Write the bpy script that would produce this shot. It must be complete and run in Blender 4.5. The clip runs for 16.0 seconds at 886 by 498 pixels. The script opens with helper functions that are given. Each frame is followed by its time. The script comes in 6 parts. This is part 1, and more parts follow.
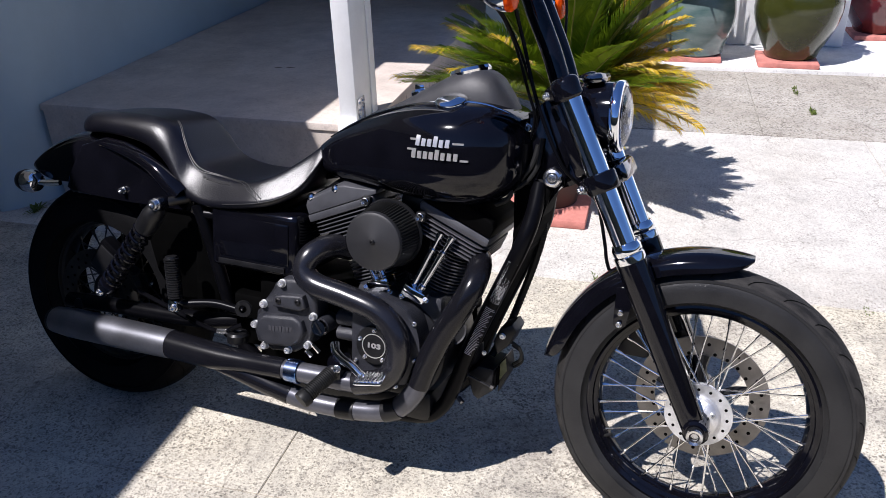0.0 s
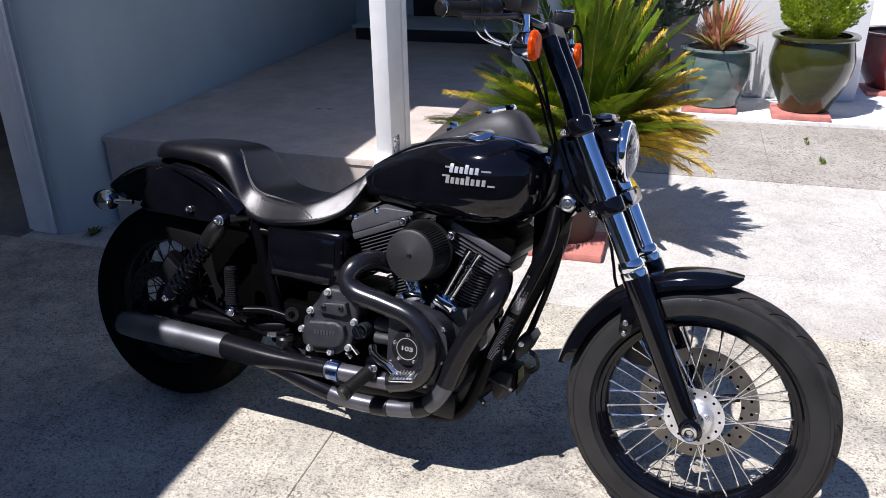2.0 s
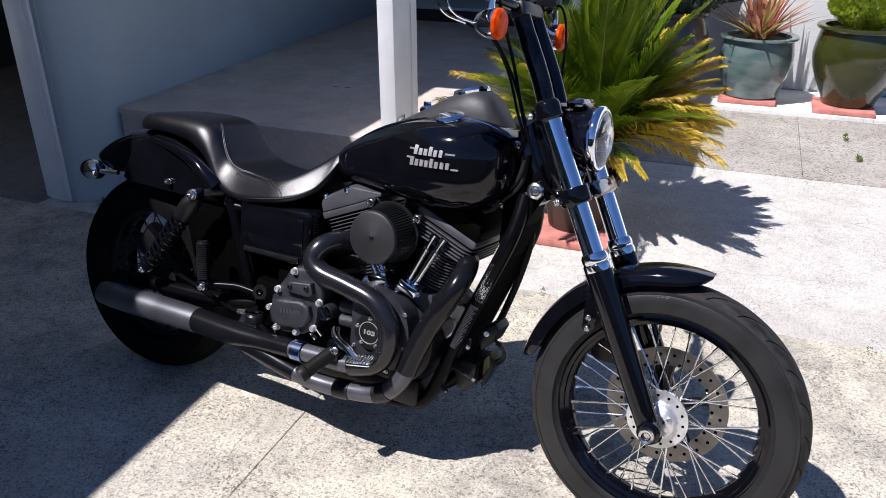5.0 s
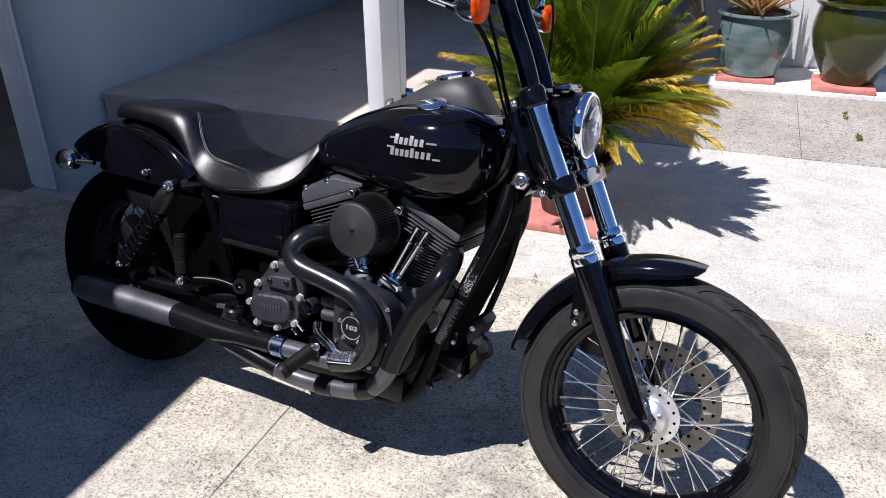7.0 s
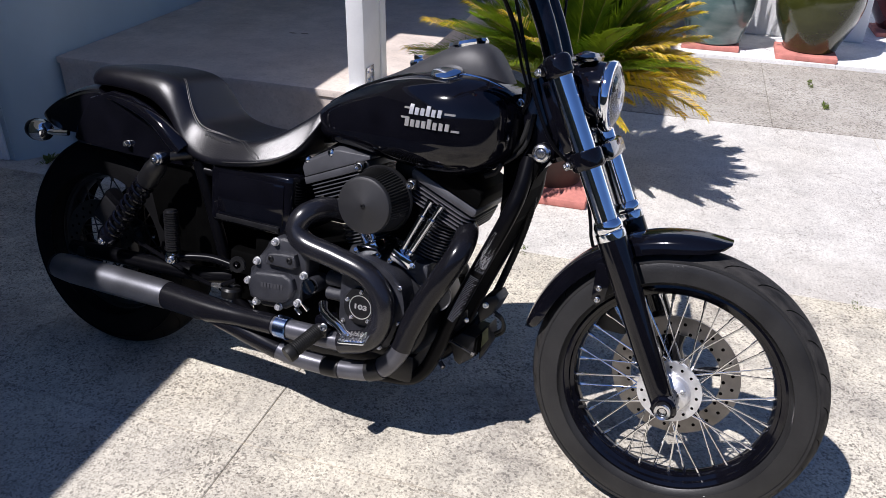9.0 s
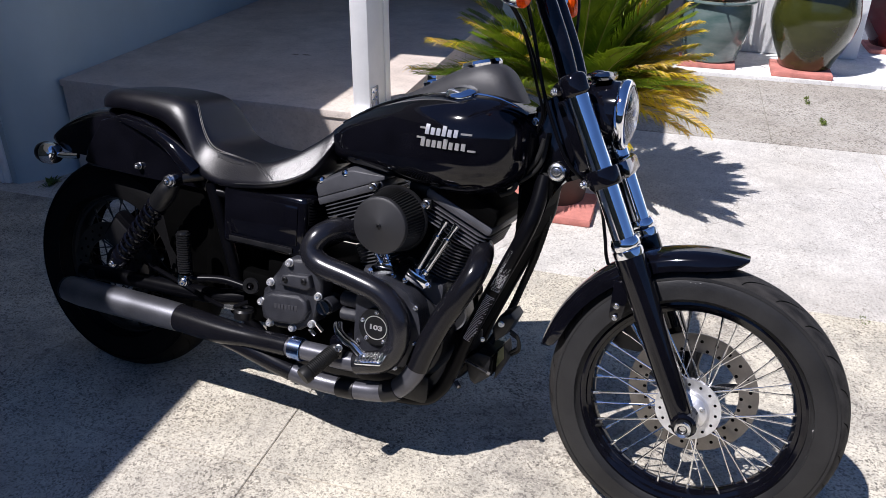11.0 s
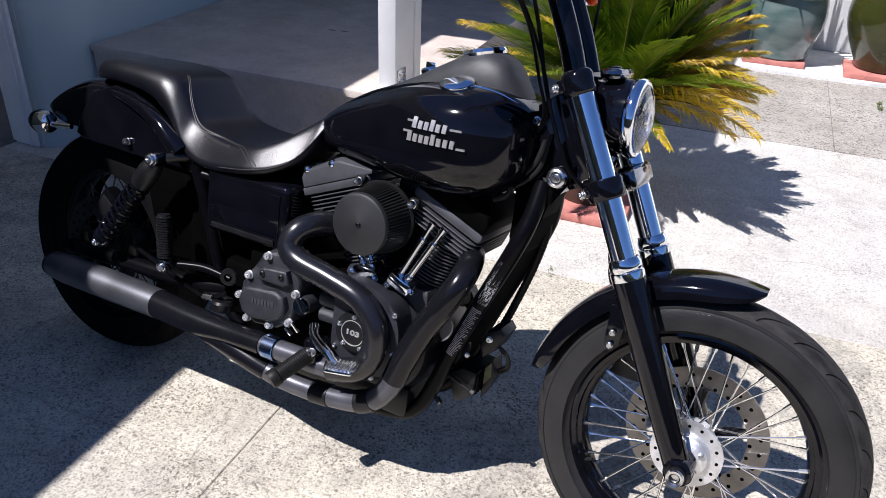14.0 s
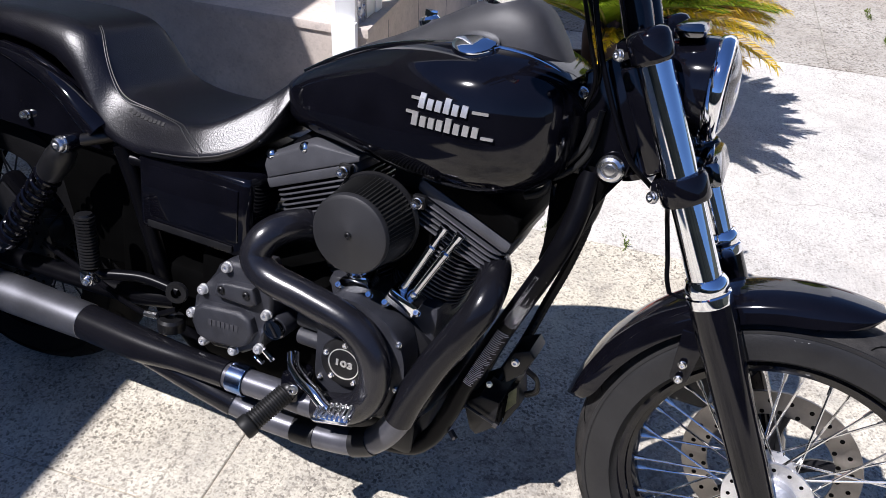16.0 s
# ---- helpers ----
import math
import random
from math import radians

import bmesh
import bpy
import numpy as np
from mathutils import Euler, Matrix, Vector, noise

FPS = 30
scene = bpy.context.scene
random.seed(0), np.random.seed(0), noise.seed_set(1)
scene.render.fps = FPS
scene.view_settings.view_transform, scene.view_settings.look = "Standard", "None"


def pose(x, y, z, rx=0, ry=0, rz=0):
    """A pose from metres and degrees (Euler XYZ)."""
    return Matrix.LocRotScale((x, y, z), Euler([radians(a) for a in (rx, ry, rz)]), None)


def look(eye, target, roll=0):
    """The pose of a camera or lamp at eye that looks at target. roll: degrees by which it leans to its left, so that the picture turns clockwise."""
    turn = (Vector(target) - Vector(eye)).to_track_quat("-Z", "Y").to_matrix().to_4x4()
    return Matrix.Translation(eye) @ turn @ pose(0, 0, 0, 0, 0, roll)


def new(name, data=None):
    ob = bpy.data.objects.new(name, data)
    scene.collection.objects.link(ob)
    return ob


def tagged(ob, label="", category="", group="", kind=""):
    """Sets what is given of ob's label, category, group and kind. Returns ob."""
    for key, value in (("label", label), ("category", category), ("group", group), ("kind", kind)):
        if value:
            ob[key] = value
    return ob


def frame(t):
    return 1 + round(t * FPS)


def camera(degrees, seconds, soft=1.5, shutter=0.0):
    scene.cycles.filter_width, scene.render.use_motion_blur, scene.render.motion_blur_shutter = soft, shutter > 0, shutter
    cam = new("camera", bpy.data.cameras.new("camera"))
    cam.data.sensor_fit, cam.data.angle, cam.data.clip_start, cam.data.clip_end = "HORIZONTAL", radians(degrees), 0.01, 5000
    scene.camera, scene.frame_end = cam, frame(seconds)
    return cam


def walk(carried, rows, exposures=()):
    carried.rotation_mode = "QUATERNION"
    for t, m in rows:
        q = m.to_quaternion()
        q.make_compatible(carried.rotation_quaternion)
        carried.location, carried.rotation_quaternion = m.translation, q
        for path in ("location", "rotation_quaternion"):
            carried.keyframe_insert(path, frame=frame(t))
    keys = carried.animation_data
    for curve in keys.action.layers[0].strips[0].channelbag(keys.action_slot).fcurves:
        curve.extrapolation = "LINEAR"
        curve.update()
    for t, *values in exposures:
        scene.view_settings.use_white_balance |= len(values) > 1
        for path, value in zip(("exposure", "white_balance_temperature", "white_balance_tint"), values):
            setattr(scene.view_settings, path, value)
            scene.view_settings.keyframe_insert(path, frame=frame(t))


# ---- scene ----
cam = camera(59.8, 16.0, soft=0.6)
PATH = [
    (0, (0.079, 0.123, 1.454), (0.01, 1.897, 0.533), -1.8),
    (0.5, (0.097, 0.084, 1.459), (-0.039, 1.864, 0.557), -1.0),
    (1, (0.13, 0.036, 1.482), (-0.054, 1.844, 0.647), 0.1),
    (1.5, (0.089, -0.051, 1.497), (-0.078, 1.772, 0.693), -0.4),
    (2, (0.072, -0.134, 1.495), (-0.053, 1.689, 0.684), -1.0),
    (2.5, (0.09, -0.136, 1.492), (-0.059, 1.683, 0.674), -0.1),
    (3, (0.12, -0.123, 1.489), (-0.065, 1.695, 0.677), -0.0),
    (3.5, (0.168, -0.104, 1.484), (-0.034, 1.702, 0.651), 0.1),
    (4, (0.205, -0.081, 1.477), (-0.03, 1.72, 0.638), 0.4),
    (4.2, (0.225, -0.081, 1.474), (-0.032, 1.719, 0.641), -0.1),
    (6.5, (0.31, 0.005, 1.471), (0.073, 1.778, 0.576), -0.3),
    (7, (0.312, 0.016, 1.472), (0.063, 1.787, 0.575), -0.7),
    (7.5, (0.311, 0.028, 1.472), (0.036, 1.793, 0.572), -0.9),
    (8, (0.279, 0.07, 1.447), (0.094, 1.829, 0.513), 0.3),
    (8.5, (0.2, 0.07, 1.444), (0.085, 1.818, 0.479), 1.7),
    (8.7, (0.173, 0.073, 1.459), (0.056, 1.816, 0.485), 1.2),
    (10.8, (0.08, 0.057, 1.452), (0.072, 1.815, 0.499), 1.0),
    (11, (0.089, 0.071, 1.459), (0.001, 1.839, 0.528), 0.6),
    (11.5, (0.134, 0.119, 1.465), (-0.058, 1.9, 0.574), 1.1),
    (12, (0.17, 0.141, 1.465), (-0.049, 1.915, 0.569), 1.3),
    (12.5, (0.184, 0.159, 1.467), (-0.039, 1.945, 0.596), 0.8),
    (13, (0.199, 0.161, 1.469), (0.01, 1.963, 0.622), 1.0),
    (13.5, (0.196, 0.173, 1.462), (-0.01, 1.967, 0.602), 3.0),
    (14, (0.232, 0.252, 1.434), (-0.002, 1.981, 0.457), 2.2),
    (14.5, (0.171, 0.398, 1.445), (0.024, 2.139, 0.473), 3.1),
    (15, (0.083, 0.509, 1.439), (-0.028, 2.248, 0.456), 3.8),
    (15.5, (0.053, 0.545, 1.422), (-0.001, 2.234, 0.353), 3.9),
    (16, (0.053, 0.653, 1.396), (-0.009, 2.266, 0.215), 2.9),
]
walk(cam, [(t, look(eye, target, roll)) for t, eye, target, roll in PATH], [(0, 0.32, 6000, 18), (4, 0.30, 6000, 18), (6.5, 0.33, 6000, 18), (7.5, 0.33, 6000, 18), (8.5, 0.24, 6000, 18), (11, 0.20, 6000, 18), (11.5, 0.29, 5970, 18), (12.5, 0.35, 5950, 18), (16, 0.37, 5950, 18)])

# ---- light ----
SUN = Vector((-0.515, -0.382, 1.0)).normalized()
world = bpy.data.worlds.new("sky")
scene.world = world
world.use_nodes = True
wn = world.node_tree.nodes
sky = wn.new("ShaderNodeTexSky")
sky.sky_type = "NISHITA"
sky.sun_disc = False
sky.air_density, sky.dust_density, sky.ozone_density = 1.0, 0.0, 5.0
sky.sun_elevation = math.asin(SUN.z)
sky.sun_rotation = math.atan2(SUN.x, SUN.y)
wn["Background"].inputs["Strength"].default_value = 0.060
tint = wn.new("ShaderNodeMix")
tint.data_type, tint.blend_type = "RGBA", "MULTIPLY"
tint.inputs["Factor"].default_value = 1.0
tint.inputs["B"].default_value = (0.84, 0.97, 1.16, 1)
world.node_tree.links.new(sky.outputs[0], tint.inputs["A"])
world.node_tree.links.new(tint.outputs["Result"], wn["Background"].inputs["Color"])
sun = new("sun", bpy.data.lights.new("sun", "SUN"))
sun.data.energy, sun.data.angle, sun.data.color = 5.4, radians(0.53), (1.0, 0.955, 0.87)
sun.matrix_world = look(SUN * 20, (0, 0, 0))


# ---- materials ----
def material(name, color, rough=0.5, metal=0.0, vary=0.15, scale=8.0, bump=0.0, bump_scale=60.0, coat=0.0, second=None, fine=0.1,
             spec=0.5, rough_vary=0.0, stretch=None):
    """A procedural surface: base colour varied at a coarse and a fine scale, with relief and uneven gloss."""
    m = bpy.data.materials.new(name)
    m.use_nodes = True
    n, link = m.node_tree.nodes, m.node_tree.links.new
    b = n["Principled BSDF"]
    b.inputs["Roughness"].default_value, b.inputs["Metallic"].default_value = rough, metal
    b.inputs["Coat Weight"].default_value, b.inputs["Coat Roughness"].default_value = coat, 0.04
    b.inputs["Specular IOR Level"].default_value = spec
    co = n.new("ShaderNodeTexCoord")
    mp = n.new("ShaderNodeMapping")
    if stretch:
        mp.inputs["Scale"].default_value = stretch
    link(co.outputs["Object"], mp.inputs["Vector"])
    big, small = n.new("ShaderNodeTexNoise"), n.new("ShaderNodeTexNoise")
    for tex, sc, det in ((big, scale, 5), (small, scale * 14, 3)):
        tex.inputs["Scale"].default_value, tex.inputs["Detail"].default_value = sc, det
        link(mp.outputs[0], tex.inputs["Vector"])
    mix = n.new("ShaderNodeMix")
    mix.data_type = "RGBA"
    lo = [c * (1 - vary) for c in color] if second is None else color
    hi = [min(1, c * (1 + vary)) for c in color] if second is None else second
    mix.inputs["A"].default_value, mix.inputs["B"].default_value = (*lo, 1), (*hi, 1)
    ramp = n.new("ShaderNodeMapRange")
    ramp.inputs["From Min"].default_value, ramp.inputs["From Max"].default_value = 0.34, 0.66
    link(big.outputs["Fac"], ramp.inputs["Value"])
    link(ramp.outputs[0], mix.inputs["Factor"])
    hue = n.new("ShaderNodeHueSaturation")
    val = n.new("ShaderNodeMapRange")
    val.inputs["To Min"].default_value, val.inputs["To Max"].default_value = 1 - fine, 1 + fine
    link(small.outputs["Fac"], val.inputs["Value"])
    link(val.outputs[0], hue.inputs["Value"])
    link(mix.outputs["Result"], hue.inputs["Color"])
    link(hue.outputs[0], b.inputs["Base Color"])
    if rough_vary:
        rv = n.new("ShaderNodeMapRange")
        rv.inputs["To Min"].default_value, rv.inputs["To Max"].default_value = max(0.02, rough - rough_vary), min(1, rough + rough_vary)
        link(big.outputs["Fac"], rv.inputs["Value"])
        link(rv.outputs[0], b.inputs["Roughness"])
    if bump:
        bt, bp = n.new("ShaderNodeTexNoise"), n.new("ShaderNodeBump")
        bt.inputs["Scale"].default_value, bt.inputs["Detail"].default_value = bump_scale, 6
        bp.inputs["Strength"].default_value, bp.inputs["Distance"].default_value = bump, 0.004
        link(mp.outputs[0], bt.inputs["Vector"])
        link(bt.outputs["Fac"], bp.inputs["Height"])
        link(bp.outputs[0], b.inputs["Normal"])
    return m


def concrete(name, color, stain, speck, speck_scale, bump, crack=0.0, streak=0.0, dirt=0.0, soot=0.0):
    """Weathered concrete: broad stains, clustered grains of stone, broom streaks and hair cracks."""
    m = material(name, color, 0.85, vary=0.1, scale=1.3, second=stain, fine=0.08, bump=bump, bump_scale=90)
    n, link = m.node_tree.nodes, m.node_tree.links.new
    b = n["Principled BSDF"]
    co = n.new("ShaderNodeTexCoord")

    def noise(scale, detail, rough=0.6, stretch=None):
        tex = n.new("ShaderNodeTexNoise")
        tex.inputs["Scale"].default_value, tex.inputs["Detail"].default_value, tex.inputs["Roughness"].default_value = scale, detail, rough
        src = co.outputs["Object"]
        if stretch:
            mp = n.new("ShaderNodeMapping")
            mp.inputs["Scale"].default_value = stretch
            link(src, mp.inputs["Vector"])
            src = mp.outputs[0]
        link(src, tex.inputs["Vector"])
        return tex.outputs["Fac"]

    def ranged(value, lo, hi, to0, to1):
        r = n.new("ShaderNodeMapRange")
        for key, v in (("From Min", lo), ("From Max", hi), ("To Min", to0), ("To Max", to1)):
            r.inputs[key].default_value = v
        link(value, r.inputs["Value"])
        return r.outputs[0]

    def times(p, q):
        r = n.new("ShaderNodeMath")
        r.operation = "MULTIPLY"
        link(p, r.inputs[0])
        link(q, r.inputs[1])
        return r.outputs[0]

    def over(base, fac, color):
        r = n.new("ShaderNodeMix")
        r.data_type = "RGBA"
        r.inputs["B"].default_value = (*color, 1)
        link(fac, r.inputs["Factor"])
        link(base, r.inputs["A"])
        return r.outputs["Result"]

    base = b.inputs["Base Color"].links[0].from_socket
    cluster = ranged(noise(3.2, 6, 0.65), 0.34, 0.66, 0.5, 1.0)
    for scale, lo, hi, top, tint in ((speck_scale, 0.42, 1.0, speck * 0.9, (0.20, 0.17, 0.13)), (speck_scale * 0.72, 0.84, 0.92, speck * 0.85, (0.085, 0.075, 0.06))):
        vo = n.new("ShaderNodeTexVoronoi")
        vo.inputs["Scale"].default_value = scale
        link(co.outputs["Object"], vo.inputs["Vector"])
        sep = n.new("ShaderNodeSeparateColor")
        link(vo.outputs["Color"], sep.inputs[0])
        base = over(base, times(ranged(sep.outputs["Red"], lo, hi, 0.0, top), cluster), tint)
    if dirt:
        base = over(base, ranged(noise(0.9, 9, 0.72), 0.50, 0.72, 0.0, dirt), (0.24, 0.19, 0.135))
    if soot:
        base = over(base, times(ranged(noise(1.3, 12, 0.80), 0.44, 0.62, 0.0, soot), ranged(noise(0.45, 3, 0.5), 0.36, 0.60, 0.25, 1.0)), (0.10, 0.09, 0.085))
    if crack:
        warp = n.new("ShaderNodeTexNoise")
        warp.inputs["Scale"].default_value, warp.inputs["Detail"].default_value = 5.0, 8
        link(co.outputs["Object"], warp.inputs["Vector"])
        mixv = n.new("ShaderNodeMix")
        mixv.data_type = "VECTOR"
        mixv.inputs["Factor"].default_value = 0.22
        link(co.outputs["Object"], mixv.inputs[4])
        link(warp.outputs["Color"], mixv.inputs[5])
        vo = n.new("ShaderNodeTexVoronoi")
        vo.feature = "DISTANCE_TO_EDGE"
        vo.inputs["Scale"].default_value = 1.5
        link(mixv.outputs[1], vo.inputs["Vector"])
        line = times(ranged(vo.outputs["Distance"], 0.001, 0.007, crack, 0.0), ranged(noise(1.7, 3), 0.44, 0.54, 0.0, 1.0))
        base = over(base, line, (0.12, 0.10, 0.075))
    val = ranged(noise(6.0, 8, 0.7), 0.3, 0.7, 0.82, 1.12)
    if streak:
        val = times(val, ranged(noise(1.0, 4, 0.6, (120, 16, 1)), 0.36, 0.62, 1 - streak, 1.04))
    hue = n.new("ShaderNodeHueSaturation")
    link(val, hue.inputs["Value"])
    link(base, hue.inputs["Color"])
    link(hue.outputs[0], b.inputs["Base Color"])
    return m


AGGREGATE = concrete("aggregate_concrete", (0.64, 0.59, 0.465), (0.75, 0.70, 0.585), 0.92, 225, 0.85, 0.42, 0.0, 0.30, 0.75)
SMOOTH_CONCRETE = concrete("smooth_concrete", (0.59, 0.56, 0.505), (0.71, 0.685, 0.635), 0.50, 230, 0.5, 0.4, 0.08, 0.25, 0.25)
GREY_CONCRETE = concrete("grey_concrete", (0.38, 0.352, 0.305), (0.52, 0.49, 0.435), 1.0, 150, 0.9, 0.6, 0.0, 0.3, 0.3)
# garage slab: stained, with shade put into a darker base colour
SHADED_CONCRETE = concrete("shaded_concrete", (0.20, 0.19, 0.178), (0.31, 0.295, 0.28), 0.32, 170, 0.35, 0.5, 0.0, 0.35, 0.85)
WHITE_CONCRETE = concrete("pale_concrete", (0.78, 0.77, 0.75), (0.85, 0.84, 0.82), 0.2, 160, 0.3, 0.3, 0.0, 0.1)
PORCH_CONCRETE = concrete("porch_concrete", (0.54, 0.46, 0.40), (0.67, 0.59, 0.52), 0.15, 140, 0.2, 0.0, 0.0, 0.35, 0.12)
JOINT_DIRT = material("joint_dirt", (0.42, 0.37, 0.29), 0.95, vary=0.4, scale=9, fine=0.3, bump=0.5, bump_scale=200)
STUCCO = material("white_stucco", (0.83, 0.84, 0.84), 0.9, vary=0.04, scale=3, bump=0.9, bump_scale=55, fine=0.04)
SMOOTH_WALL = material("painted_wall", (0.46, 0.54, 0.555), 0.7, vary=0.07, scale=1.3, bump=0.15, bump_scale=40, fine=0.03)
WHITE_PAINT = material("white_paint", (0.93, 0.93, 0.92), 0.45, vary=0.04, scale=9, bump=0.1, bump_scale=30, fine=0.03)
DARK_DOOR = material("dark_door", (0.035, 0.022, 0.026), 0.4, vary=0.2, scale=4)
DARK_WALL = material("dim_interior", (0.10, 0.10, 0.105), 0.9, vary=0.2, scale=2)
SOFFIT = material("soffit", (0.55, 0.55, 0.54), 0.8, vary=0.05, scale=3)
BRICK = material("red_paver", (0.50, 0.19, 0.155), 0.9, vary=0.2, scale=14, bump=0.5, bump_scale=80, fine=0.15)
BLOCKER = material("sky_blocker", (0.06, 0.065, 0.05), 0.9, vary=0.35, scale=1.2, bump=0.5, bump_scale=20)
EARTH = material("earth", (0.20, 0.17, 0.13), 0.95, vary=0.3, scale=3, bump=0.6, bump_scale=30)

GLOSS_BLACK = material("gloss_black_paint", (0.003, 0.003, 0.005), 0.07, vary=0.2, scale=20, fine=0.05, rough_vary=0.02, spec=0.40)
FRAME_BLACK = material("frame_black_paint", (0.0025, 0.0025, 0.0035), 0.30, vary=0.2, scale=20, fine=0.05, rough_vary=0.06, spec=0.10)
SATIN_BLACK = material("satin_black", (0.008, 0.008, 0.009), 0.38, vary=0.2, scale=25, rough_vary=0.08, spec=0.35)
WRINKLE_BLACK = material("wrinkle_black", (0.025, 0.026, 0.032), 0.36, vary=0.2, scale=30, bump=0.35, bump_scale=700, rough_vary=0.1)
CAST_BLACK = material("powder_coat_black", (0.044, 0.044, 0.050), 0.36, vary=0.2, scale=24, bump=0.12, bump_scale=600, rough_vary=0.08)
PIPE_BLACK = material("heat_shield_black", (0.0095, 0.0095, 0.0125), 0.24, vary=0.15, scale=16, rough_vary=0.05, bump=0.04, bump_scale=300, spec=0.6)
FRONT_SHIELD = material("front_shield_black", (0.006, 0.006, 0.008), 0.20, vary=0.15, scale=16, rough_vary=0.04, bump=0.03, bump_scale=300, spec=0.32)
SILENCER_GREY = material("silencer_grey", (0.21, 0.215, 0.24), 0.36, 0.85, vary=0.15, scale=12, rough_vary=0.06, bump=0.05, bump_scale=400)
PIPE_GREY = material("ceramic_grey_pipe", (0.105, 0.106, 0.122), 0.30, 0.55, vary=0.15, scale=16, rough_vary=0.06, bump=0.04, bump_scale=400)
DASH_GREY = material("dash_wrinkle_grey", (0.030, 0.030, 0.033), 0.5, vary=0.15, scale=30, bump=0.12, bump_scale=1100)
CHROME = material("chrome", (0.88, 0.90, 0.94), 0.05, 1.0, vary=0.04, scale=20, rough_vary=0.03, fine=0.02)
CAST_ALUMINIUM = material("cast_aluminium", (0.80, 0.80, 0.81), 0.42, 0.85, vary=0.12, scale=40, rough_vary=0.15, bump=0.25, bump_scale=260)
ALUMINIUM = material("brushed_aluminium", (0.74, 0.74, 0.75), 0.26, 1.0, vary=0.1, scale=30, rough_vary=0.1)
STEEL = material("brake_disc_steel", (0.25, 0.235, 0.22), 0.36, 1.0, vary=0.2, scale=18, rough_vary=0.12)
# darker copy of the steel, with shade put into its colour
DARK_STEEL = material("shaded_steel", (0.07, 0.066, 0.062), 0.45, 1.0, vary=0.2, scale=18, rough_vary=0.1)
SPOKE_STEEL = material("spoke_steel", (0.82, 0.82, 0.82), 0.18, 1.0, vary=0.08, scale=40)
AIR_BLACK = material("air_cleaner_black", (0.017, 0.017, 0.019), 0.48, vary=0.15, scale=20, bump=0.10, bump_scale=700, rough_vary=0.06)
# darker copy of the tyre rubber: the rear wheel's shade is in its colour
REAR_RUBBER = material("shaded_tyre_rubber", (0.0045, 0.0045, 0.005), 0.62, vary=0.25, scale=9, bump=0.2, bump_scale=200, rough_vary=0.1, spec=0.06)
RUBBER = material("tyre_rubber", (0.0140, 0.0140, 0.0148), 0.40, vary=0.25, scale=9, bump=0.12, bump_scale=200, rough_vary=0.1, second=(0.0235, 0.0232, 0.0235), spec=0.30)
TREAD_RUBBER = material("worn_tread_rubber", (0.016, 0.0155, 0.0155), 0.62, vary=0.3, scale=26, bump=0.35, bump_scale=260, rough_vary=0.1, second=(0.038, 0.036, 0.0345), fine=0.3, spec=0.14, stretch=(1, 3, 1))
GROOVE = material("deep_black", (0.002, 0.002, 0.002), 0.9, spec=0.05)
ROCKER = material("rocker_grey_black", (0.056, 0.057, 0.064), 0.42, vary=0.15, scale=24, bump=0.06, bump_scale=600, rough_vary=0.06)
# darkened copy of the chrome: dark reflections are put into its colour
SHADED_CHROME = material("shaded_chrome", (0.20, 0.205, 0.22), 0.10, 1.0, vary=0.1, scale=20, rough_vary=0.03)
PUSHROD_STEEL = material("pushrod_steel", (0.66, 0.68, 0.73), 0.10, 1.0, vary=0.1, scale=30, rough_vary=0.04)
GRIP_RUBBER = material("grip_rubber", (0.010, 0.010, 0.010), 0.5, vary=0.2, scale=30, spec=0.22)
# near-black without gloss, puts shade into inner and covered parts
SHADE_BLACK = material("shade_black", (0.0015, 0.0015, 0.0015), 0.6, vary=0.3, scale=14, spec=0.02)
FILTER_GREY = material("filter_grey", (0.10, 0.10, 0.105), 0.35, 0.5, vary=0.2, scale=14)
LABEL_OLIVE = material("olive_label", (0.16, 0.16, 0.07), 0.5, vary=0.3, scale=40)
LEATHER = material("black_leather", (0.004, 0.004, 0.007), 0.32, vary=0.2, scale=18, spec=0.47, bump=0.17, bump_scale=330, rough_vary=0.03)
LEATHER_SMOOTH = material("smooth_black_leather", (0.004, 0.004, 0.005), 0.45, vary=0.2, scale=18, bump=0.15, bump_scale=260, spec=0.3)
THREAD = material("black_thread", (0.012, 0.012, 0.013), 0.5)
BLUED = material("heat_blued_steel", (0.10, 0.22, 0.50), 0.2, 1.0, vary=0.2, scale=30, second=(0.4, 0.45, 0.6))
LABEL_WHITE = material("sticker_print", (0.58, 0.58, 0.58), 0.5)
BADGE = material("badge_silver", (0.78, 0.76, 0.73), 0.28, 0.75, vary=0.08, scale=60)
GLASS = material("lens_glass", (0.9, 0.92, 0.95), 0.04, fine=0.0, vary=0.0)
GLASS.node_tree.nodes["Principled BSDF"].inputs["Transmission Weight"].default_value = 1.0
REFLECTOR = material("reflector", (0.82, 0.83, 0.85), 0.12, 1.0, vary=0.1, scale=30)

TEAL_GLAZE = material("teal_glaze", (0.07, 0.12, 0.115), 0.18, vary=0.2, scale=5, second=(0.15, 0.195, 0.185), coat=0.6, stretch=(1, 1, 3), rough_vary=0.08)
OLIVE_GLAZE = material("olive_glaze", (0.024, 0.028, 0.004), 0.2, vary=0.2, scale=4, second=(0.040, 0.044, 0.008), coat=0.35, stretch=(1, 1, 2))
RED_GLAZE = material("red_glaze", (0.10, 0.012, 0.012), 0.18, vary=0.2, scale=4, coat=0.6)
DARK_GLAZE = material("dark_glaze", (0.085, 0.070, 0.045), 0.22, vary=0.3, scale=5, second=(0.14, 0.11, 0.07), coat=0.5)
